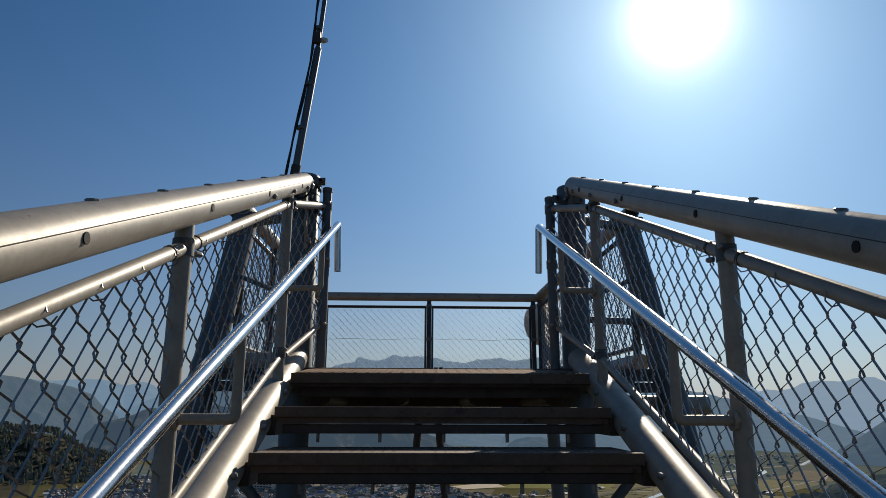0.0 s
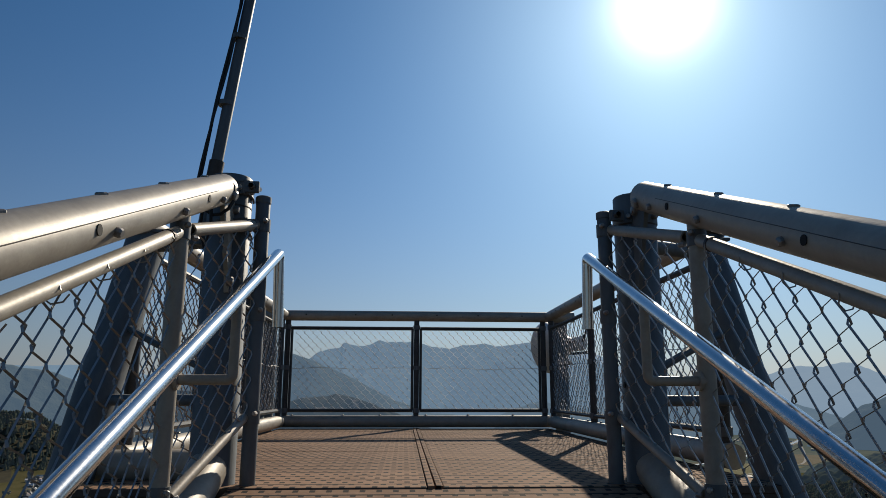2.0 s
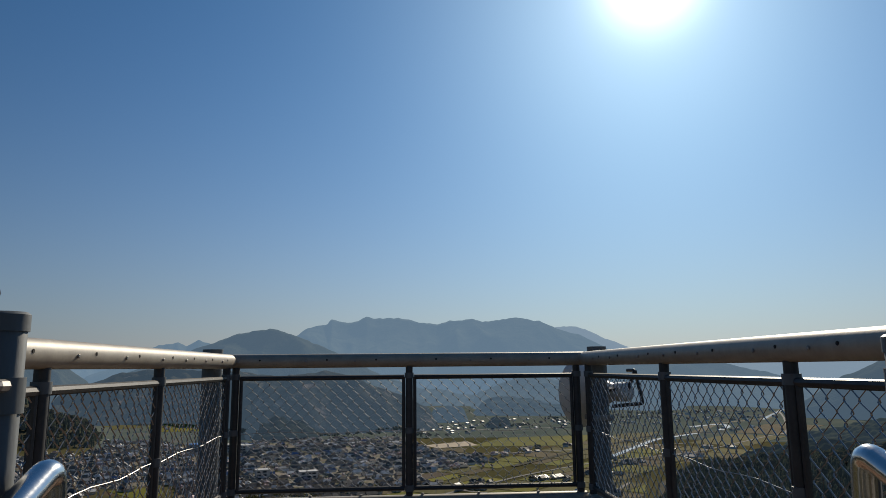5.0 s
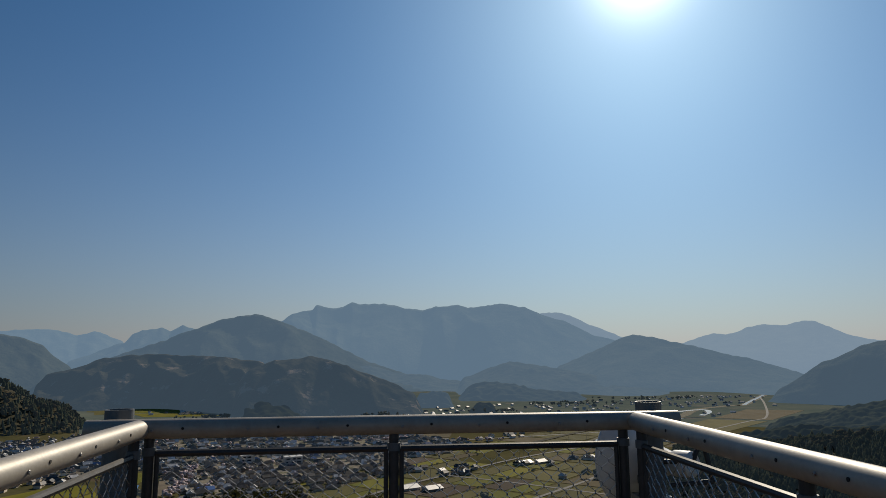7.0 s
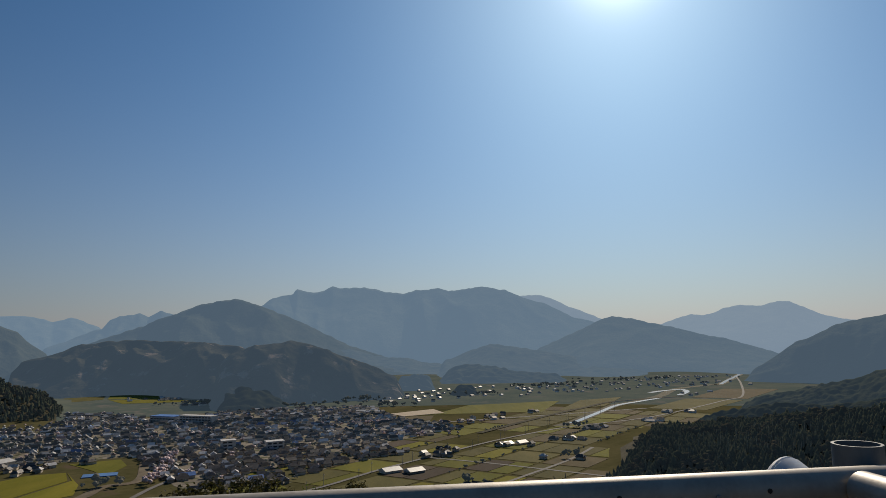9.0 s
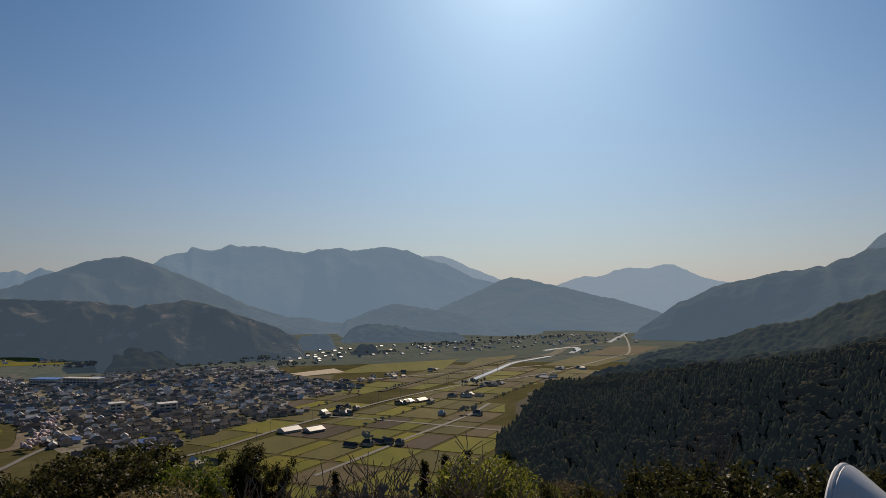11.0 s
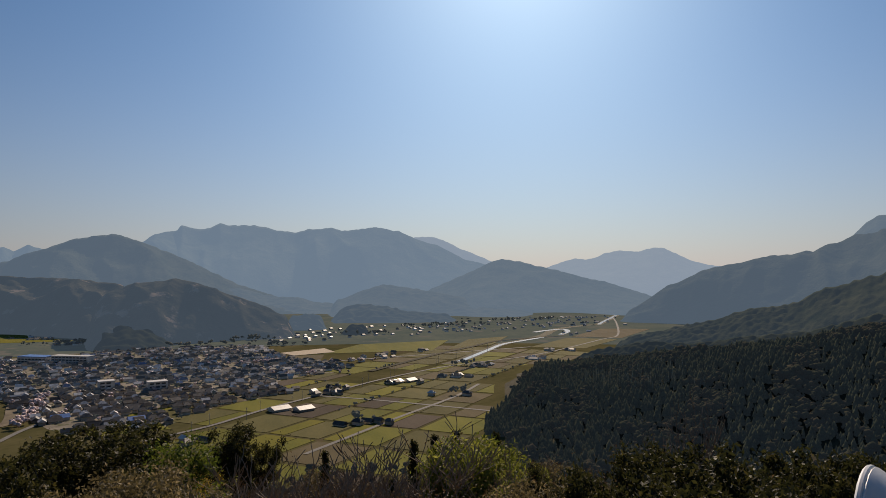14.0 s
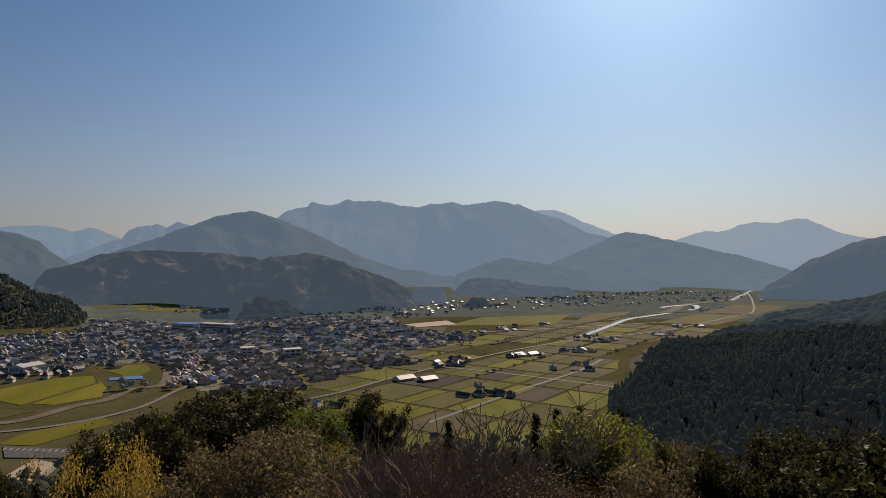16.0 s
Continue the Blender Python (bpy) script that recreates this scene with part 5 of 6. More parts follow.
HOUSE_WALL = material("house_plaster", (0.30, 0.245, 0.18), (0.64, 0.56, 0.46), 0.2, (0.8, 0.95), 0, 0.0, vary=0.35)
HOUSE_ROOF = material("house_roof_tiles", (0.035, 0.032, 0.03), (0.115, 0.102, 0.09), 0.3, (0.5, 0.65), 0, 0.1, fine=3.0, vary=0.7, spec=0.35)
PALE_ROOF = material("pale_sheet_roof", (0.36, 0.35, 0.33), (0.62, 0.6, 0.57), 0.3, (0.4, 0.55), 0, 0.0, vary=0.3)
KINDS = [(8.6, 5.8, 5.2, 2.0, True), (7.2, 5.4, 5.0, 1.7, False), (10.5, 6, 3.2, 2.0, False), (6.4, 5.2, 5.2, 1.8, True)]
NEAR = 290
for q, (p, ang, w, d, h, rf, hip) in enumerate(houses[:NEAR]):
    kind = KINDS[q % 4]
    pale = q % 6 == 5
    if (kind, pale) not in house_mesh:
        house_mesh[kind, pale] = house_parts(kind, PALE_ROOF if pale else HOUSE_ROOF)
    e = thing("house", "house with a pale sheet-metal roof" if pale else HOUSE_LABELS[1 if kind[2] > 4 else 0], "house", "houses of the town", at=(p[0], p[1], VALLEY - 0.1))
    e.rotation_euler = (0, 0, ang)
    for nm, me in zip(("wall", "roof"), house_mesh[kind, pale]):
        o = new(nm, me)
        o.parent = e
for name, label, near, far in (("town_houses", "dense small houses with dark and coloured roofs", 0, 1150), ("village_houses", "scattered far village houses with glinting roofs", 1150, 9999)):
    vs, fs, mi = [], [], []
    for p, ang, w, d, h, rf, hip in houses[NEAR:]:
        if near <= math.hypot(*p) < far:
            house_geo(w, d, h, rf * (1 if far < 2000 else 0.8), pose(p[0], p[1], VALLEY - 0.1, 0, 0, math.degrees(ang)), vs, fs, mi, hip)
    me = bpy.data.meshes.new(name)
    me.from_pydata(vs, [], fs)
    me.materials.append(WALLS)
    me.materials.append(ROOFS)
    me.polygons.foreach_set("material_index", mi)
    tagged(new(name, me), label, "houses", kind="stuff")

WHITE_ROOF = material("white_sheet_roof", (0.46, 0.44, 0.40), (0.64, 0.62, 0.57), 0.3, (0.4, 0.6), 0, 0.0)
BLUE_ROOF = material("blue_sheet_roof", (0.04, 0.14, 0.38), (0.07, 0.2, 0.5), 0.3, (0.4, 0.6), 0, 0.0)
GLASS = material("dark_window_glass", (0.03, 0.035, 0.04), (0.05, 0.055, 0.06), 0.5, (0.1, 0.2), 0, 0.0)


def barn(x, y, ang, w, d, h, label, roof=None):
    e = thing("barn", label, "barn", at=(x, y, VALLEY - 0.1))
    e.rotation_euler = (0, 0, ang)
    for which, nm, mt in ((0, "wall", HOUSE_WALL), (1, "roof", roof or WHITE_ROOF)):
        vs, fs, mi = [], [], []
        house_geo(w, d, h, 2.0, Matrix.Identity(4), vs, fs, mi)
        me = bpy.data.meshes.new(nm)
        me.from_pydata(vs, [], [f for f, q in zip(fs, mi) if q == which])
        me.materials.append(mt)
        new(nm, me).parent = e


barn(30, 668, 0.5, 18, 13, 4, "farm barn with a pale sheet-metal roof in the fields")
barn(52, 661, 0.5, 16, 12, 4, "farm barn with a pale sheet-metal roof in the fields")
barn(168, 795, 0.6, 18, 11, 4, "white-roofed farm shed beside the road")
barn(188, 801, 0.6, 14, 9, 4, "white-roofed farm shed beside the road")
barn(252, 822, 0.6, 15, 10, 4, "white-roofed farm shed in the fields")
barn(-158, 680, 0.4, 14, 9, 5, "house with a bright blue metal roof", BLUE_ROOF)
barn(-92, 652, 0.4, 13, 9, 5, "house with a bright blue metal roof", BLUE_ROOF)
barn(-368, 775, 1.1, 26, 20, 9, "white hall with a dark pitched roof beside the green field")


def school(x, y, ang, w, d, h, label, roof):
    e = thing("school_building", label, "building", at=(x, y, VALLEY - 0.1))
    e.rotation_euler = (0, 0, ang)
    def put(nm, bm, mt):
        me = bpy.data.meshes.new(nm)
        bm.to_mesh(me); bm.free()
        me.materials.append(mt)
        new(nm, me).parent = e
    put("wall", box((-w / 2, -d / 2, 0), (w / 2, d / 2, h)), WHITE_ROOF)
    put("roof", box((-w / 2 - 0.4, -d / 2 - 0.4, h + 0.02), (w / 2 + 0.4, d / 2 + 0.4, h + 0.9)), roof)
    for fl in range(int(h / 3.6)):
        for k in range(int(w / 6)):
            put("window", box((-w / 2 + 1.5 + k * 6, -d / 2 - 0.08, fl * 3.6 + 1.2), (-w / 2 + 6 + k * 6, -d / 2 - 0.01, fl * 3.6 + 2.9)), GLASS)


school(-245, 1118, -0.5, 62, 14, 11, "long white school building with a flat roof", WHITE_ROOF)
school(-300, 1150, -0.5, 48, 22, 9, "hall with a pale blue roof beside the school", BLUE_ROOF)
school(-95, 820, 0.3, 20, 12, 10.8, "white flat-roofed three-storey building in the town", WHITE_ROOF)
school(-150, 840, 0.3, 16, 12, 10.8, "white flat-roofed three-storey building in the town", WHITE_ROOF)
TARP = material("blue_tarpaulin", (0.03, 0.12, 0.32), (0.06, 0.2, 0.45), 0.1, (0.5, 0.7), 0, 0.0)
patch("tarpaulin", [(-258, 700), (-228, 706), (-232, 722), (-262, 716)], 0.8, TARP, "bright blue tarpaulin spread on a plot", "tarpaulin")
DARK_ASPHALT = material("dark_asphalt", (0.04, 0.04, 0.042), (0.075, 0.072, 0.07), 0.2, (0.8, 0.95), 0, 0.0)
COURT = material("sandy_court", (0.30, 0.24, 0.16), (0.42, 0.34, 0.24), 0.1, (0.9, 1.0), 0, 0.0)
patch("sports_ground", [(-206, 443), (-185, 429), (-183, 398), (-207, 407)], 0.6, COURT, "bare sandy sports ground below the wood", "sports ground")
patch("sports_ground", [(52, 1158), (73, 1114), (141, 1145), (130, 1210)], 0.6, COURT, "bare sandy school ground at the town's edge", "sports ground")
patch("car_park", [(-240, 474), (-178, 458), (-170, 440), (-226, 448)], 0.6, DARK_ASPHALT, "dark asphalt car park with white bay lines", "car park")
for k in range(14):
    x, y = -236 + k * 4.4, 470 - k * 1.05
    patch("bay_line", [(x, y), (x + 0.5, y - 0.1), (x - 0.2 + 0.9, y - 5), (x + 0.3, y - 5)], 0.64, WHITE_ROOF, "white painted parking bay line", "line")


def fence_run(pts, h, label):
    """A green mesh ball fence: posts and a thin lattice of wires."""
    f = thing("ball_fence", label, "fence", at=(pts[0][0], pts[0][1], VALLEY + 0.6))
    for (x0, y0), (x1, y1) in zip(pts, pts[1:]):
        n = max(2, int(math.hypot(x1 - x0, y1 - y0) / 4))
        for k in range(n + 1):
            x, y = x0 + (x1 - x0) * k / n, y0 + (y1 - y0) * k / n
            part("post", tube([(x, y, VALLEY + 0.3), (x, y, VALLEY + 0.6 + h)], 0.12, 6), GREEN, f)
        for z in (0.4, h / 2, h):
            part("wire", tube([(x0, y0, VALLEY + 0.6 + z), (x1, y1, VALLEY + 0.6 + z)], 0.09, 5), GREEN, f)
    return f


GREEN = material("green_fence_paint", (0.03, 0.10, 0.06), (0.05, 0.15, 0.09), 0.5, (0.5, 0.7), 0, 0.0)
fence_run([(-206, 444), (-184, 430), (-182, 398)], 4.0, "green mesh fence round the sports ground")


def hedge_line(x0, y0, x1, y1):
    n = int(math.hypot(x1 - x0, y1 - y0) / 4)
    return [(x0 + (x1 - x0) * k / n + rng.uniform(-1, 1), y0 + (y1 - y0) * k / n + rng.uniform(-1, 1), VALLEY - 1.0, rng.uniform(2.5, 5)) for k in range(n)]


# poles along the roads
POLE = material("concrete_pole", (0.25, 0.24, 0.22), (0.36, 0.35, 0.33), 0.5, (0.8, 0.9), 0, 0.0)
pole_mesh = None
for k in range(26):
    u = -60 + 32 * k
    x, y = grid_xy(u, 6 if k % 2 else -6)
    if ground_height(x, y) > VALLEY + 0.5:
        continue
    e = thing("utility_pole", "grey concrete utility pole beside the country road", "pole", "poles along the road", at=(x, y, VALLEY))
    if pole_mesh is None:
        bm = tube([(0, 0, -0.3), (0, 0, 11)], [0.22, 0.13], 8)
        block(bm, (-1.0, -0.08, 9.6), (1.0, 0.08, 9.75))
        block(bm, (-0.8, -0.08, 8.7), (0.8, 0.08, 8.85))
        pole_mesh = bpy.data.meshes.new("pole_body")
        bm.to_mesh(pole_mesh)
        bm.free()
        pole_mesh.materials.append(POLE)
    new("pole_body", pole_mesh).parent = e

# small woods, orchards and cherry trees on the valley floor
CHERRY = island_material("cherry_blossom", [(0, (0.48, 0.36, 0.35)), (1, (0.68, 0.56, 0.54))], grain=0.5)
# valley tree colours plus a stronger painted haze emission
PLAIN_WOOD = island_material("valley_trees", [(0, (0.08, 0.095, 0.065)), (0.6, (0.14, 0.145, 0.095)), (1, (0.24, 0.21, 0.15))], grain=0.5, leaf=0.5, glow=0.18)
spots = []
for (ax, ay), (bx, by), k in (((-186, 651), (-190, 720), 22), ((-190, 720), (-205, 813), 18), ((-70, 1010), (60, 1040), 18), ((60, 880), (130, 900), 6), ((120, 1000), (200, 1010), 7)):
    for j in range(k):
        t = rng.random()
        spots.append((ax + (bx - ax) * t + rng.uniform(-5, 5), ay + (by - ay) * t + rng.uniform(-5, 5), VALLEY - 1, rng.uniform(6, 9)))
for j in range(260):
    p = (rng.uniform(-520, 260), rng.uniform(660, 1300))
    if inside(p, TOWN) and rng.random() < 0.75:
        spots.append((p[0], p[1], VALLEY - 1, rng.uniform(4.5, 7.5)))
tree_stuff("cherry_trees", spots, [CHERRY], "pale pink cherry trees in blossom in the town", lambda k: 1)
spots = []
for q in ((0, -57, 420, -57), (100, 58, 500, 58), (200, 110, 520, 110), (-100, 8, 0, 8)):
    a, b = grid_xy(q[0], q[1]), grid_xy(q[2], q[3])
    spots += [p for p in hedge_line(*a, *b) if rng.random() < 0.25]
for cx, cy, rx, ry, k in ((295, 925, 12, 8, 14), (-220, 655, 14, 10, 16), (215, 700, 8, 5, 6), (95, 600, 14, 6, 6), (-330, 1440, 60, 20, 50), (-470, 1850, 50, 20, 40), (60, 1290, 40, 12, 40), (260, 1480, 60, 16, 50), (20, 1420, 60, 14, 60), (-120, 1330, 80, 14, 60), (-440, 900, 60, 30, 30), (-480, 800, 40, 60, 40), (-340, 640, 8, 8, 6), (440, 1650, 120, 30, 70), (750, 1800, 150, 40, 80)):
    for j in range(k // 2):
        spots.append((cx + rng.gauss(0, 1) * rx * 0.6, cy + rng.gauss(0, 1) * ry * 0.6, VALLEY - 1, rng.uniform(6, 12)))
for j in range(800):
    p = (rng.uniform(-560, 260), rng.uniform(640, 1300))
    if inside(p, TOWN):
        spots.append((p[0], p[1], VALLEY - 1, rng.uniform(3, 7)))
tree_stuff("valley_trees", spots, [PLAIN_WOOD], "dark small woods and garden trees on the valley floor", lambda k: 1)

# ---- near trees on the tower's slope ----
BARK = material("grey_brown_bark", (0.11, 0.082, 0.056), (0.27, 0.205, 0.145), 6, (0.8, 1.0), 0, 0.3, stretch=(1, 1, 0.3))
LEAF = {n: island_material("leaf_" + n, st, 0.62, 0.25, leaf=0.45, grain=2.0) for n, st in (
    ("dark_evergreen", [(0, (0.018, 0.021, 0.007)), (0.8, (0.042, 0.042, 0.012)), (1, (0.085, 0.072, 0.02))]),
    ("olive_evergreen", [(0, (0.07, 0.058, 0.025)), (0.75, (0.155, 0.12, 0.052)), (1, (0.32, 0.25, 0.13))]),
    ("fresh_green", [(0, (0.025, 0.048, 0.008)), (0.5, (0.09, 0.125, 0.018)), (1, (0.19, 0.21, 0.03))]),
    ("bamboo", [(0, (0.06, 0.085, 0.012)), (0.5, (0.19, 0.205, 0.03)), (1, (0.34, 0.33, 0.07))]),
    ("yellow", [(0, (0.17, 0.115, 0.02)), (0.5, (0.36, 0.25, 0.035)), (1, (0.52, 0.38, 0.08))]),
    ("brown_bud", [(0, (0.042, 0.025, 0.012)), (0.75, (0.095, 0.06, 0.028)), (1, (0.17, 0.115, 0.055))]))}


def grow(rg, base, height, spread, levels, twist=0.35, vase=False):
    """Limbs as lists of (points, radii): a leader and forking branches."""
    limbs, tips = [], []

    def limb(p, d, length, r, level):
        pts, rs = [p.copy()], [r]
        n = 4
        for k in range(n):
            d = (d + Vector((rg.uniform(-1, 1), rg.uniform(-1, 1), rg.uniform(-0.3, 0.7))) * twist * 0.45).normalized()
            p = p + d * length / n
            pts.append(p.copy())
            rs.append(r * (1 - 0.7 * (k + 1) / n))
        limbs.append((pts, rs, level))
        if level == levels:
            tips.append((p, d))
            return
        for k in range(rg.choice((3, 4)) if level else (8 if vase else rg.choice((5, 6)))):
            i = rg.randint(1, n) if level else rg.randint(1 if vase else 2, n)
            a = rg.uniform(0, 6.283)
            out = Vector((math.cos(a), math.sin(a), 0)) * spread
            q = (d * 0.75 + out + Vector((0, 0, 0.35))).normalized()
            if vase:
                q = (d * 0.45 + out * (0.9 if level < 2 else 1.3) + Vector((0, 0, 0.55))).normalized()
            limb(pts[i], q, length * (rg.uniform(0.8, 1.3) if vase and level == 0 else rg.uniform(0.5, 0.75)), max(rs[i] * 0.72, rs[0] * 0.4 if vase and level == 0 else 0), level + 1)
        tips.append((p, d))

    limb(Vector(base), Vector((rg.uniform(-.08, .08), rg.uniform(-.08, .08), 1)).normalized(), height * (0.3 if vase else 0.5), height * 0.02, 0)
    return limbs, tips


def leafy_mesh(name, rg, centres, radius, per, size, mat, long=1.0, droop=0.0):
    vs, fs = [], []
    for c, d in centres:
        for k in range(per):
            o = Vector((rg.gauss(0, 1), rg.gauss(0, 1), rg.gauss(0, 0.75)))
            p = c + o * radius * 0.5
            a = Vector((rg.gauss(0, 1), rg.gauss(0, 1), rg.gauss(0, 0.7) - droop)).normalized()
            b = a.orthogonal().normalized()
            b = (b * math.cos(1.0 * k) + a.cross(b) * math.sin(1.0 * k)).normalized()
            s = size * rg.uniform(0.6, 1.3)
            i = len(vs)
            vs.extend((p - a * s * long * 0.5, p + b * s * 0.32 + Vector((0, 0, s * 0.08)), p + a * s * long * 0.5, p - b * s * 0.32))
            fs.append((i, i + 1, i + 2, i + 3))
    me = bpy.data.meshes.new(name)
    me.from_pydata(vs, [], fs)
    me.materials.append(mat)
    return me


def make_tree(name, seed, height, spread, levels, leaf, per, size, radius, label, category, long=1.6, droop=0.2, twist=0.35, vase=False):
    """An Empty with trunk, limbs and, if leafy, a crown; built once at the origin and copied."""
    rg = random.Random(seed)
    e = thing(name, label, category, "trees on the tower's slope")
    limbs, tips = grow(rg, (0, 0, -0.4), height, spread, levels, twist, vase)
    top = max(p.z for pts, _, _ in limbs for p in pts)
    f = height / top
    bt, bl = bmesh.new(), bmesh.new()
    for pts, rs, level in limbs:
        sweep(bt if level == 0 else bl, [p * f for p in pts], [max(r, 0.022 if not leaf else 0.013) for r in rs], 7 if level == 0 else (5 if level == 1 else 3), cap=False)
    part("trunk", bt, BARK, e)
    part("branching", bl, BARK, e)
    if leaf:
        centres = [(p * f, d) for p, d in tips]
        o = new("crown", leafy_mesh("crown", rg, centres, radius, per, size, LEAF[leaf], long, droop))
        o.parent = e
    return e


def bamboo(seed, height):
    rg = random.Random(seed)
    e = thing("bamboo", "light green feathery bamboo clump on the slope", "bamboo", "trees on the tower's slope")
    bm = bmesh.new()
    centres = []
    for k in range(22):
        x, y = rg.gauss(0, 1.3), rg.gauss(0, 1.3)
        h = height * rg.uniform(0.75, 1.0)
        lean = Vector((rg.uniform(-1, 1), rg.uniform(-1, 1), 0)) * 0.9
        pts = [Vector((x, y, -0.4)) + Vector((0, 0, h * t)) + lean * t ** 3 - Vector((0, 0, 0.5 * t ** 5)) for t in (0, 0.3, 0.6, 0.8, 0.92, 1.0)]
        sweep(bm, pts, [0.04, 0.037, 0.03, 0.02, 0.012, 0.006], 5, cap=False)
        for t in range(16):
            u = 0.45 + 0.55 * t / 15
            centres.append((Vector((x, y, h * u)) + lean * u ** 3 + Vector((rg.gauss(0, .3), rg.gauss(0, .3), 0)), None))
    part("culms", bm, LEAF["fresh_green"], e)
    new("crown", leafy_mesh("crown", rg, centres, 0.8, 20, 0.24, LEAF["bamboo"], 2.2, 0.7)).parent = e
    return e


def small_conifer(seed, height):
    rg = random.Random(seed)
    e = thing("cedar_tree", "dark pointed young cedar on the slope", "tree", "trees on the tower's slope")
    part("trunk", tube([(0, 0, -0.4), (0, 0, height * 0.5), (0, 0, height)], [0.12, 0.07, 0.01], 7, cap=False), BARK, e)
    centres = []
    for k in range(150):
        t = rg.random() ** 0.8
        a = rg.uniform(0, 6.283)
        w = (1 - t) * height * 0.2 * rg.uniform(0.3, 1.1)
        centres.append((Vector((math.cos(a) * w, math.sin(a) * w, height * (0.12 + 0.88 * t))), None))
    new("crown", leafy_mesh("crown", rg, centres, 0.4, 14, 0.24, LEAF["dark_evergreen"], 1.5, 0.3)).parent = e
    return e


PROTO = {
    "dark": [make_tree("evergreen_tree", s, 11, 0.8, 3, "dark_evergreen", 170, 0.2, 0.7, "dark glossy broadleaf evergreen tree on the slope", "tree") for s in (1, 2)],
    "olive": [make_tree("evergreen_tree", s, 10, 0.85, 3, "olive_evergreen", 150, 0.13, 0.75, "olive-green evergreen oak on the slope", "tree") for s in (3,)],
    "green": [make_tree("green_tree", 4, 9.5, 0.6, 3, "fresh_green", 110, 0.16, 0.68, "fresh green leafy tree on the slope", "tree")],
    "yellow": [make_tree("yellow_shrub", 5, 10, 0.7, 3, "yellow", 120, 0.1, 0.6, "yellow-brown budding tree below the tower", "tree", long=1.8, droop=-0.6, vase=True)],
    "bare": [make_tree("bare_tree", s, 9.5, 0.6, 4, None, 0, 0, 0, "bare grey-brown tree without leaves on the slope", "tree", twist=0.5, vase=True) for s in (6, 7, 16)],
    "bud": [make_tree("budding_tree", s, 9, 0.7, 3, "brown_bud", 30, 0.085, 0.9, "reddish-brown budding tree on the slope", "tree") for s in (8, 9)],
    "bamboo": [bamboo(10, 9)],
    "cedar": [small_conifer(11, 9)],
}
used = {id(o): False for l in PROTO.values() for o in l}


def plant(kind, az, r, top_el, width=1.0, k=0):
    """Sets a tree so that its top stands at that elevation from the deck."""
    x, y = r * math.sin(radians(az)), 3.3 + r * math.cos(radians(az))
    g = ground_height(x, y)
    h = 1.5 + r * math.tan(radians(top_el)) - g
    protos = PROTO[kind]
    o = protos[k % len(protos)]
    base = {"dark": 11, "olive": 10, "green": 9.5, "yellow": 10, "bare": 9.5, "bud": 9, "bamboo": 9, "cedar": 9}[kind]
    s = max(0.45, h / base)
    c = o if not used[id(o)] else copy_thing(o, Matrix.Identity(4))
    used[id(o)] = True
    c.location = (x, y, g)
    c.rotation_euler = (0, 0, rng.uniform(0, 6.28))
    c.scale = (s * width, s * width, s)


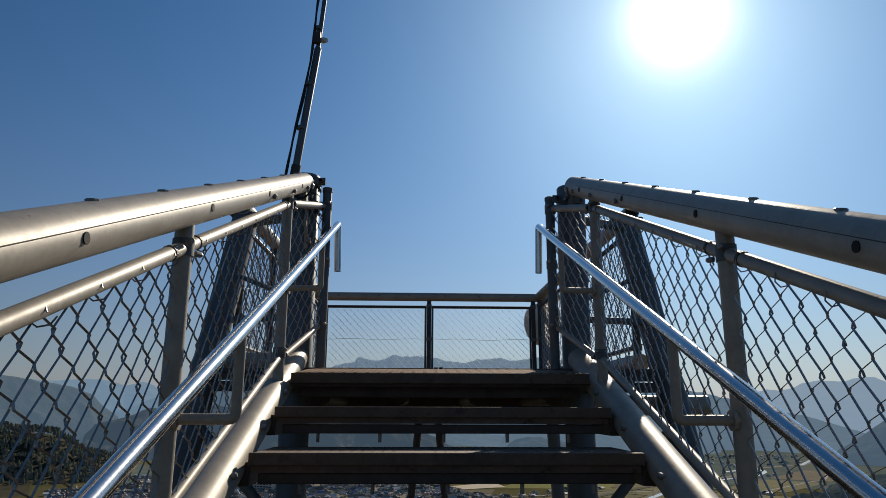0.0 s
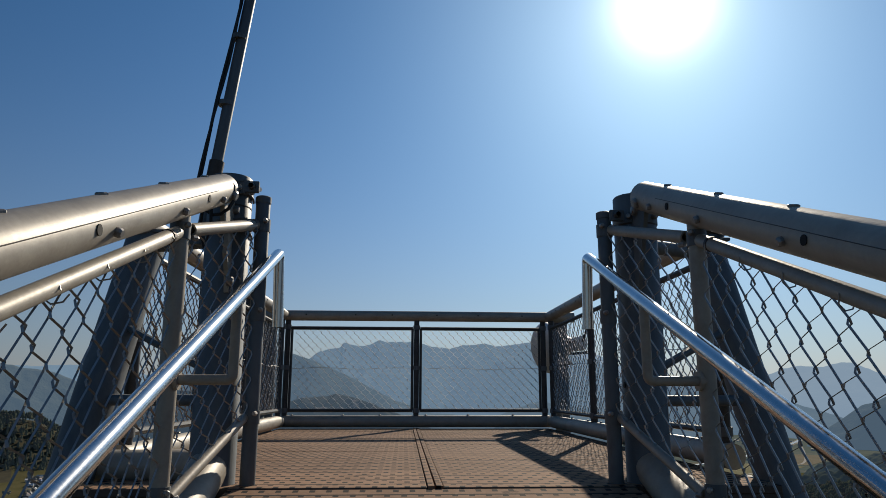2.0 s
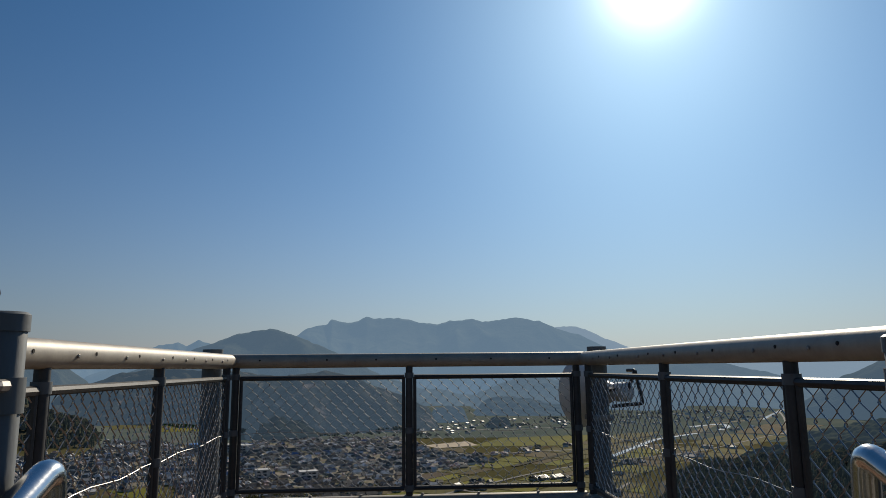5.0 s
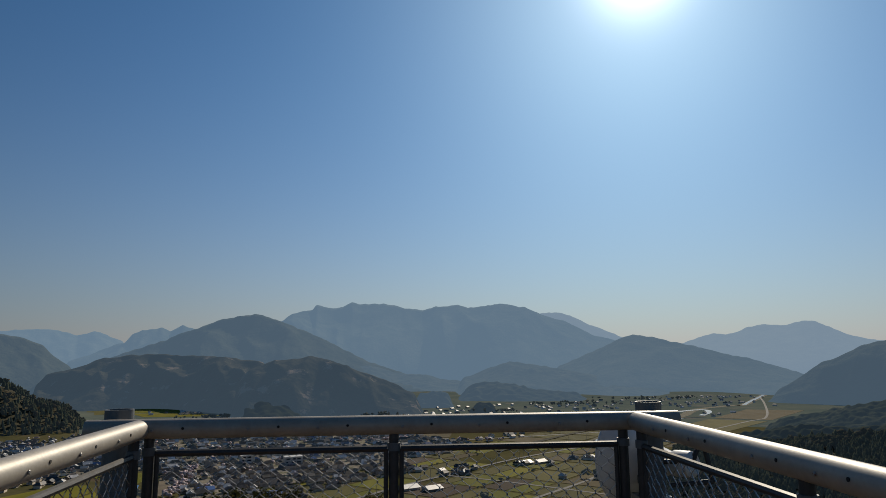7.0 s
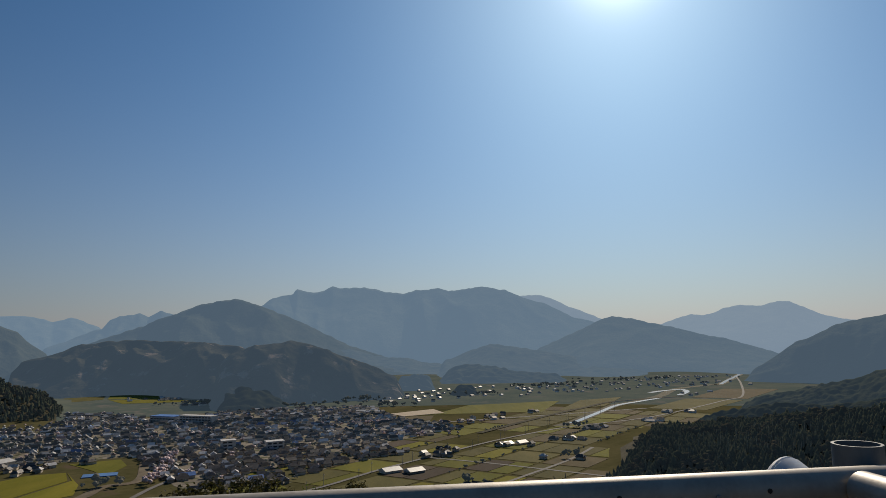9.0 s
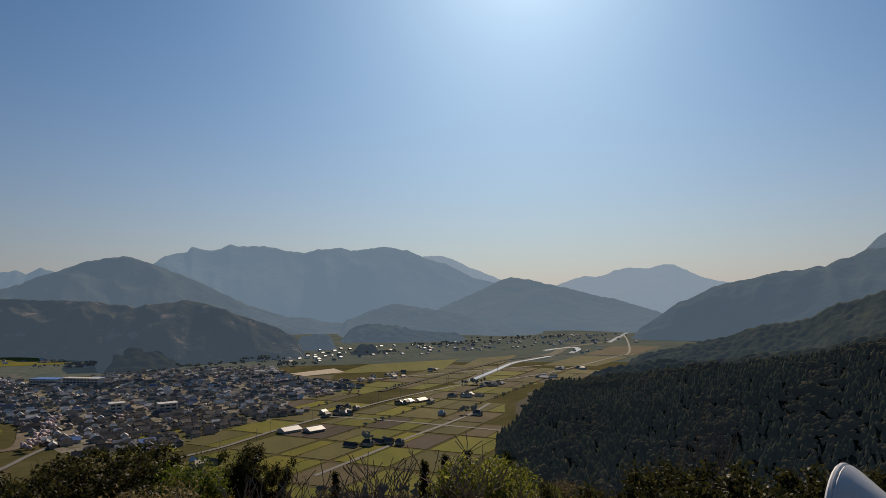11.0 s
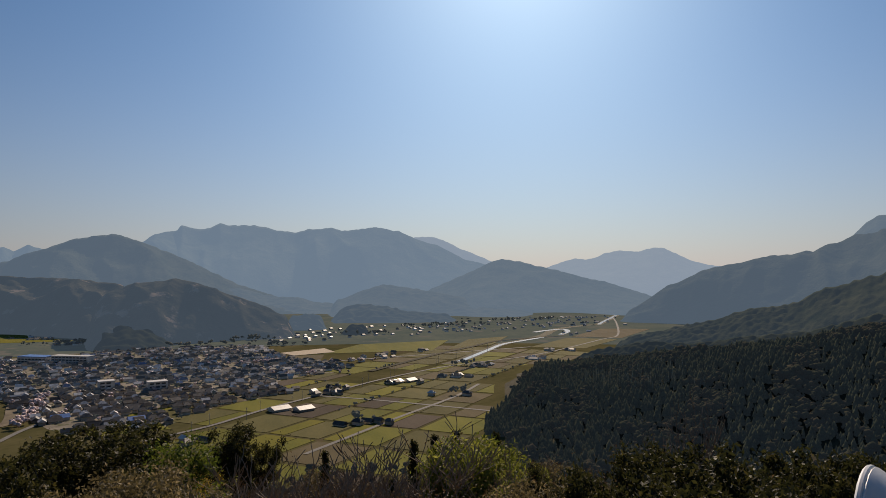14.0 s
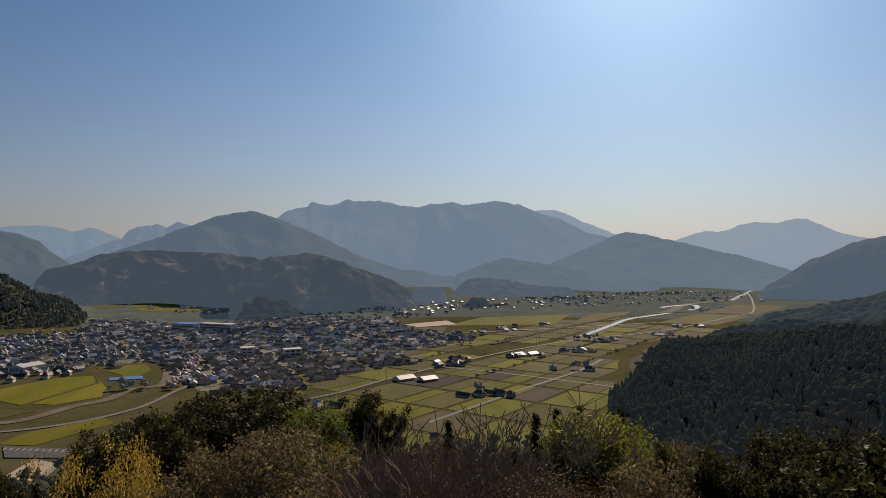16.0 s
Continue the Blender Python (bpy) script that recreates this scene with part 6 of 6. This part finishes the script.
for q, (kind, az, r, el, w) in enumerate((
        ("dark", -11.5, 48, -11.3, 1.0), ("dark", -18, 44, -12.4, 0.85), ("dark", -8.6, 51, -11.9, 0.9), ("dark", -21.5, 43, -14.2, 0.8), ("dark", -15, 40, -12.8, 0.8), ("green", -5.4, 46, -12.6, 0.9), ("dark", -2.4, 60, -12.3, 0.7), ("dark", 0.2, 62, -13.2, 0.6),
        ("yellow", -20.0, 24, -15.2, 0.5), ("yellow", -23.0, 23, -16.0, 0.5), ("yellow", -18.4, 23, -17.2, 0.4), ("yellow", -25.2, 24, -17.4, 0.45), ("yellow", -21.6, 22, -16.4, 0.45), ("olive", -10.5, 27, -14.8, 0.9), ("olive", -14.5, 28, -15.6, 0.8), ("yellow", -4.0, 50, -14.0, 0.6),
        ("bare", 10.2, 40, -12.1, 1.1), ("bare", 8.2, 38, -12.7, 1.0), ("bare", 1.9, 33, -13.6, 1.0), ("bare", 5.0, 34, -13.8, 1.0), ("bare", -1.5, 32, -14.0, 1.0), ("bare", 12.2, 37, -13.4, 1.0), ("bare", -5.0, 30, -14.8, 0.9), ("bud", 3.5, 44, -16.2, 1.0), ("bud", -2.5, 42, -16.0, 0.9), ("bud", 7.0, 46, -16.6, 0.9), ("bare", 6.6, 30, -15.4, 1.0), ("bare", 3.2, 28, -15.8, 1.0), ("bud", 1.0, 36, -15.0, 0.8), ("bare", 9.2, 31, -14.4, 1.0), ("bud", 5.6, 38, -15.2, 0.8), ("olive", -6.5, 33, -14.6, 0.7), ("bare", -3.2, 27, -16.2, 1.0), ("bare", 0.4, 26, -16.6, 1.0),
        ("cedar", 6.2, 70, -14.2, 0.8), ("cedar", 13.5, 75, -13.6, 0.8), ("cedar", 15.2, 78, -13.2, 0.8), ("cedar", 17, 80, -12.9, 0.8), ("cedar", 20.4, 75, -13.0, 0.7),
        ("bamboo", 16.6, 66, -14.2, 1.0), ("bamboo", 18.8, 70, -13.4, 1.0), ("bamboo", 20.2, 64, -14.3, 0.9), ("bamboo", 22.5, 55, -15.6, 0.8),
        ("bare", 34.2, 46, -8.9, 0.45), ("bare", 33.0, 44, -12, 0.6), ("bare", 24.2, 34, -14.2, 0.6), ("bare", 22.0, 33, -14.6, 0.6),
        ("bud", 20, 30, -16.2, 1.0), ("bud", 24, 32, -15.2, 1.0), ("bud", 28, 31, -15.0, 1.0), ("bud", 32, 32, -14.6, 1.0), ("bud", 17, 28, -17.0, 0.9), ("bud", 13, 27, -17.2, 0.9),
        ("dark", 30, 30, -15.2, 0.6), ("dark", 35, 33, -14.4, 0.7), ("dark", 39, 31, -14.4, 0.8), ("dark", 42, 34, -13.8, 0.7), ("dark", 46, 33, -14.0, 0.8), ("dark", 47.5, 36, -13.2, 0.6), ("dark", 42, 27, -15.4, 0.9), ("dark", 51, 33, -14.0, 0.7), ("dark", 26, 34, -15.4, 0.5), ("bud", 44, 30, -15.4, 0.8),
        ("bud", -7, 27, -16.4, 0.9), ("olive", -17.5, 25, -17.0, 0.7), ("bud", 10, 26, -17.6, 0.9), ("dark", -26, 45, -15.5, 0.7), ("olive", 21.5, 27, -16.8, 0.7), ("dark", 36, 28, -15.8, 0.8))):
    plant(kind, az, r, el, w, q)

# more of the same wood down the slope
rng = random.Random(12)
for q in range(110):
    az = rng.uniform(-30, 56)
    r = rng.uniform(42, 175)
    kind = rng.choice(("bud", "bud", "bare", "olive", "cedar", "bud") if -4 < az < 37 else ("dark", "olive", "dark", "cedar"))
    g = ground_height(r * math.sin(radians(az)), 3.3 + r * math.cos(radians(az)))
    el = min(math.degrees(math.atan2(g + rng.uniform(6, 9) - 1.5, r)), -14.6 if az > -4 else -13.8)
    plant(kind, az, r, el, rng.uniform(0.8, 1.15), q)
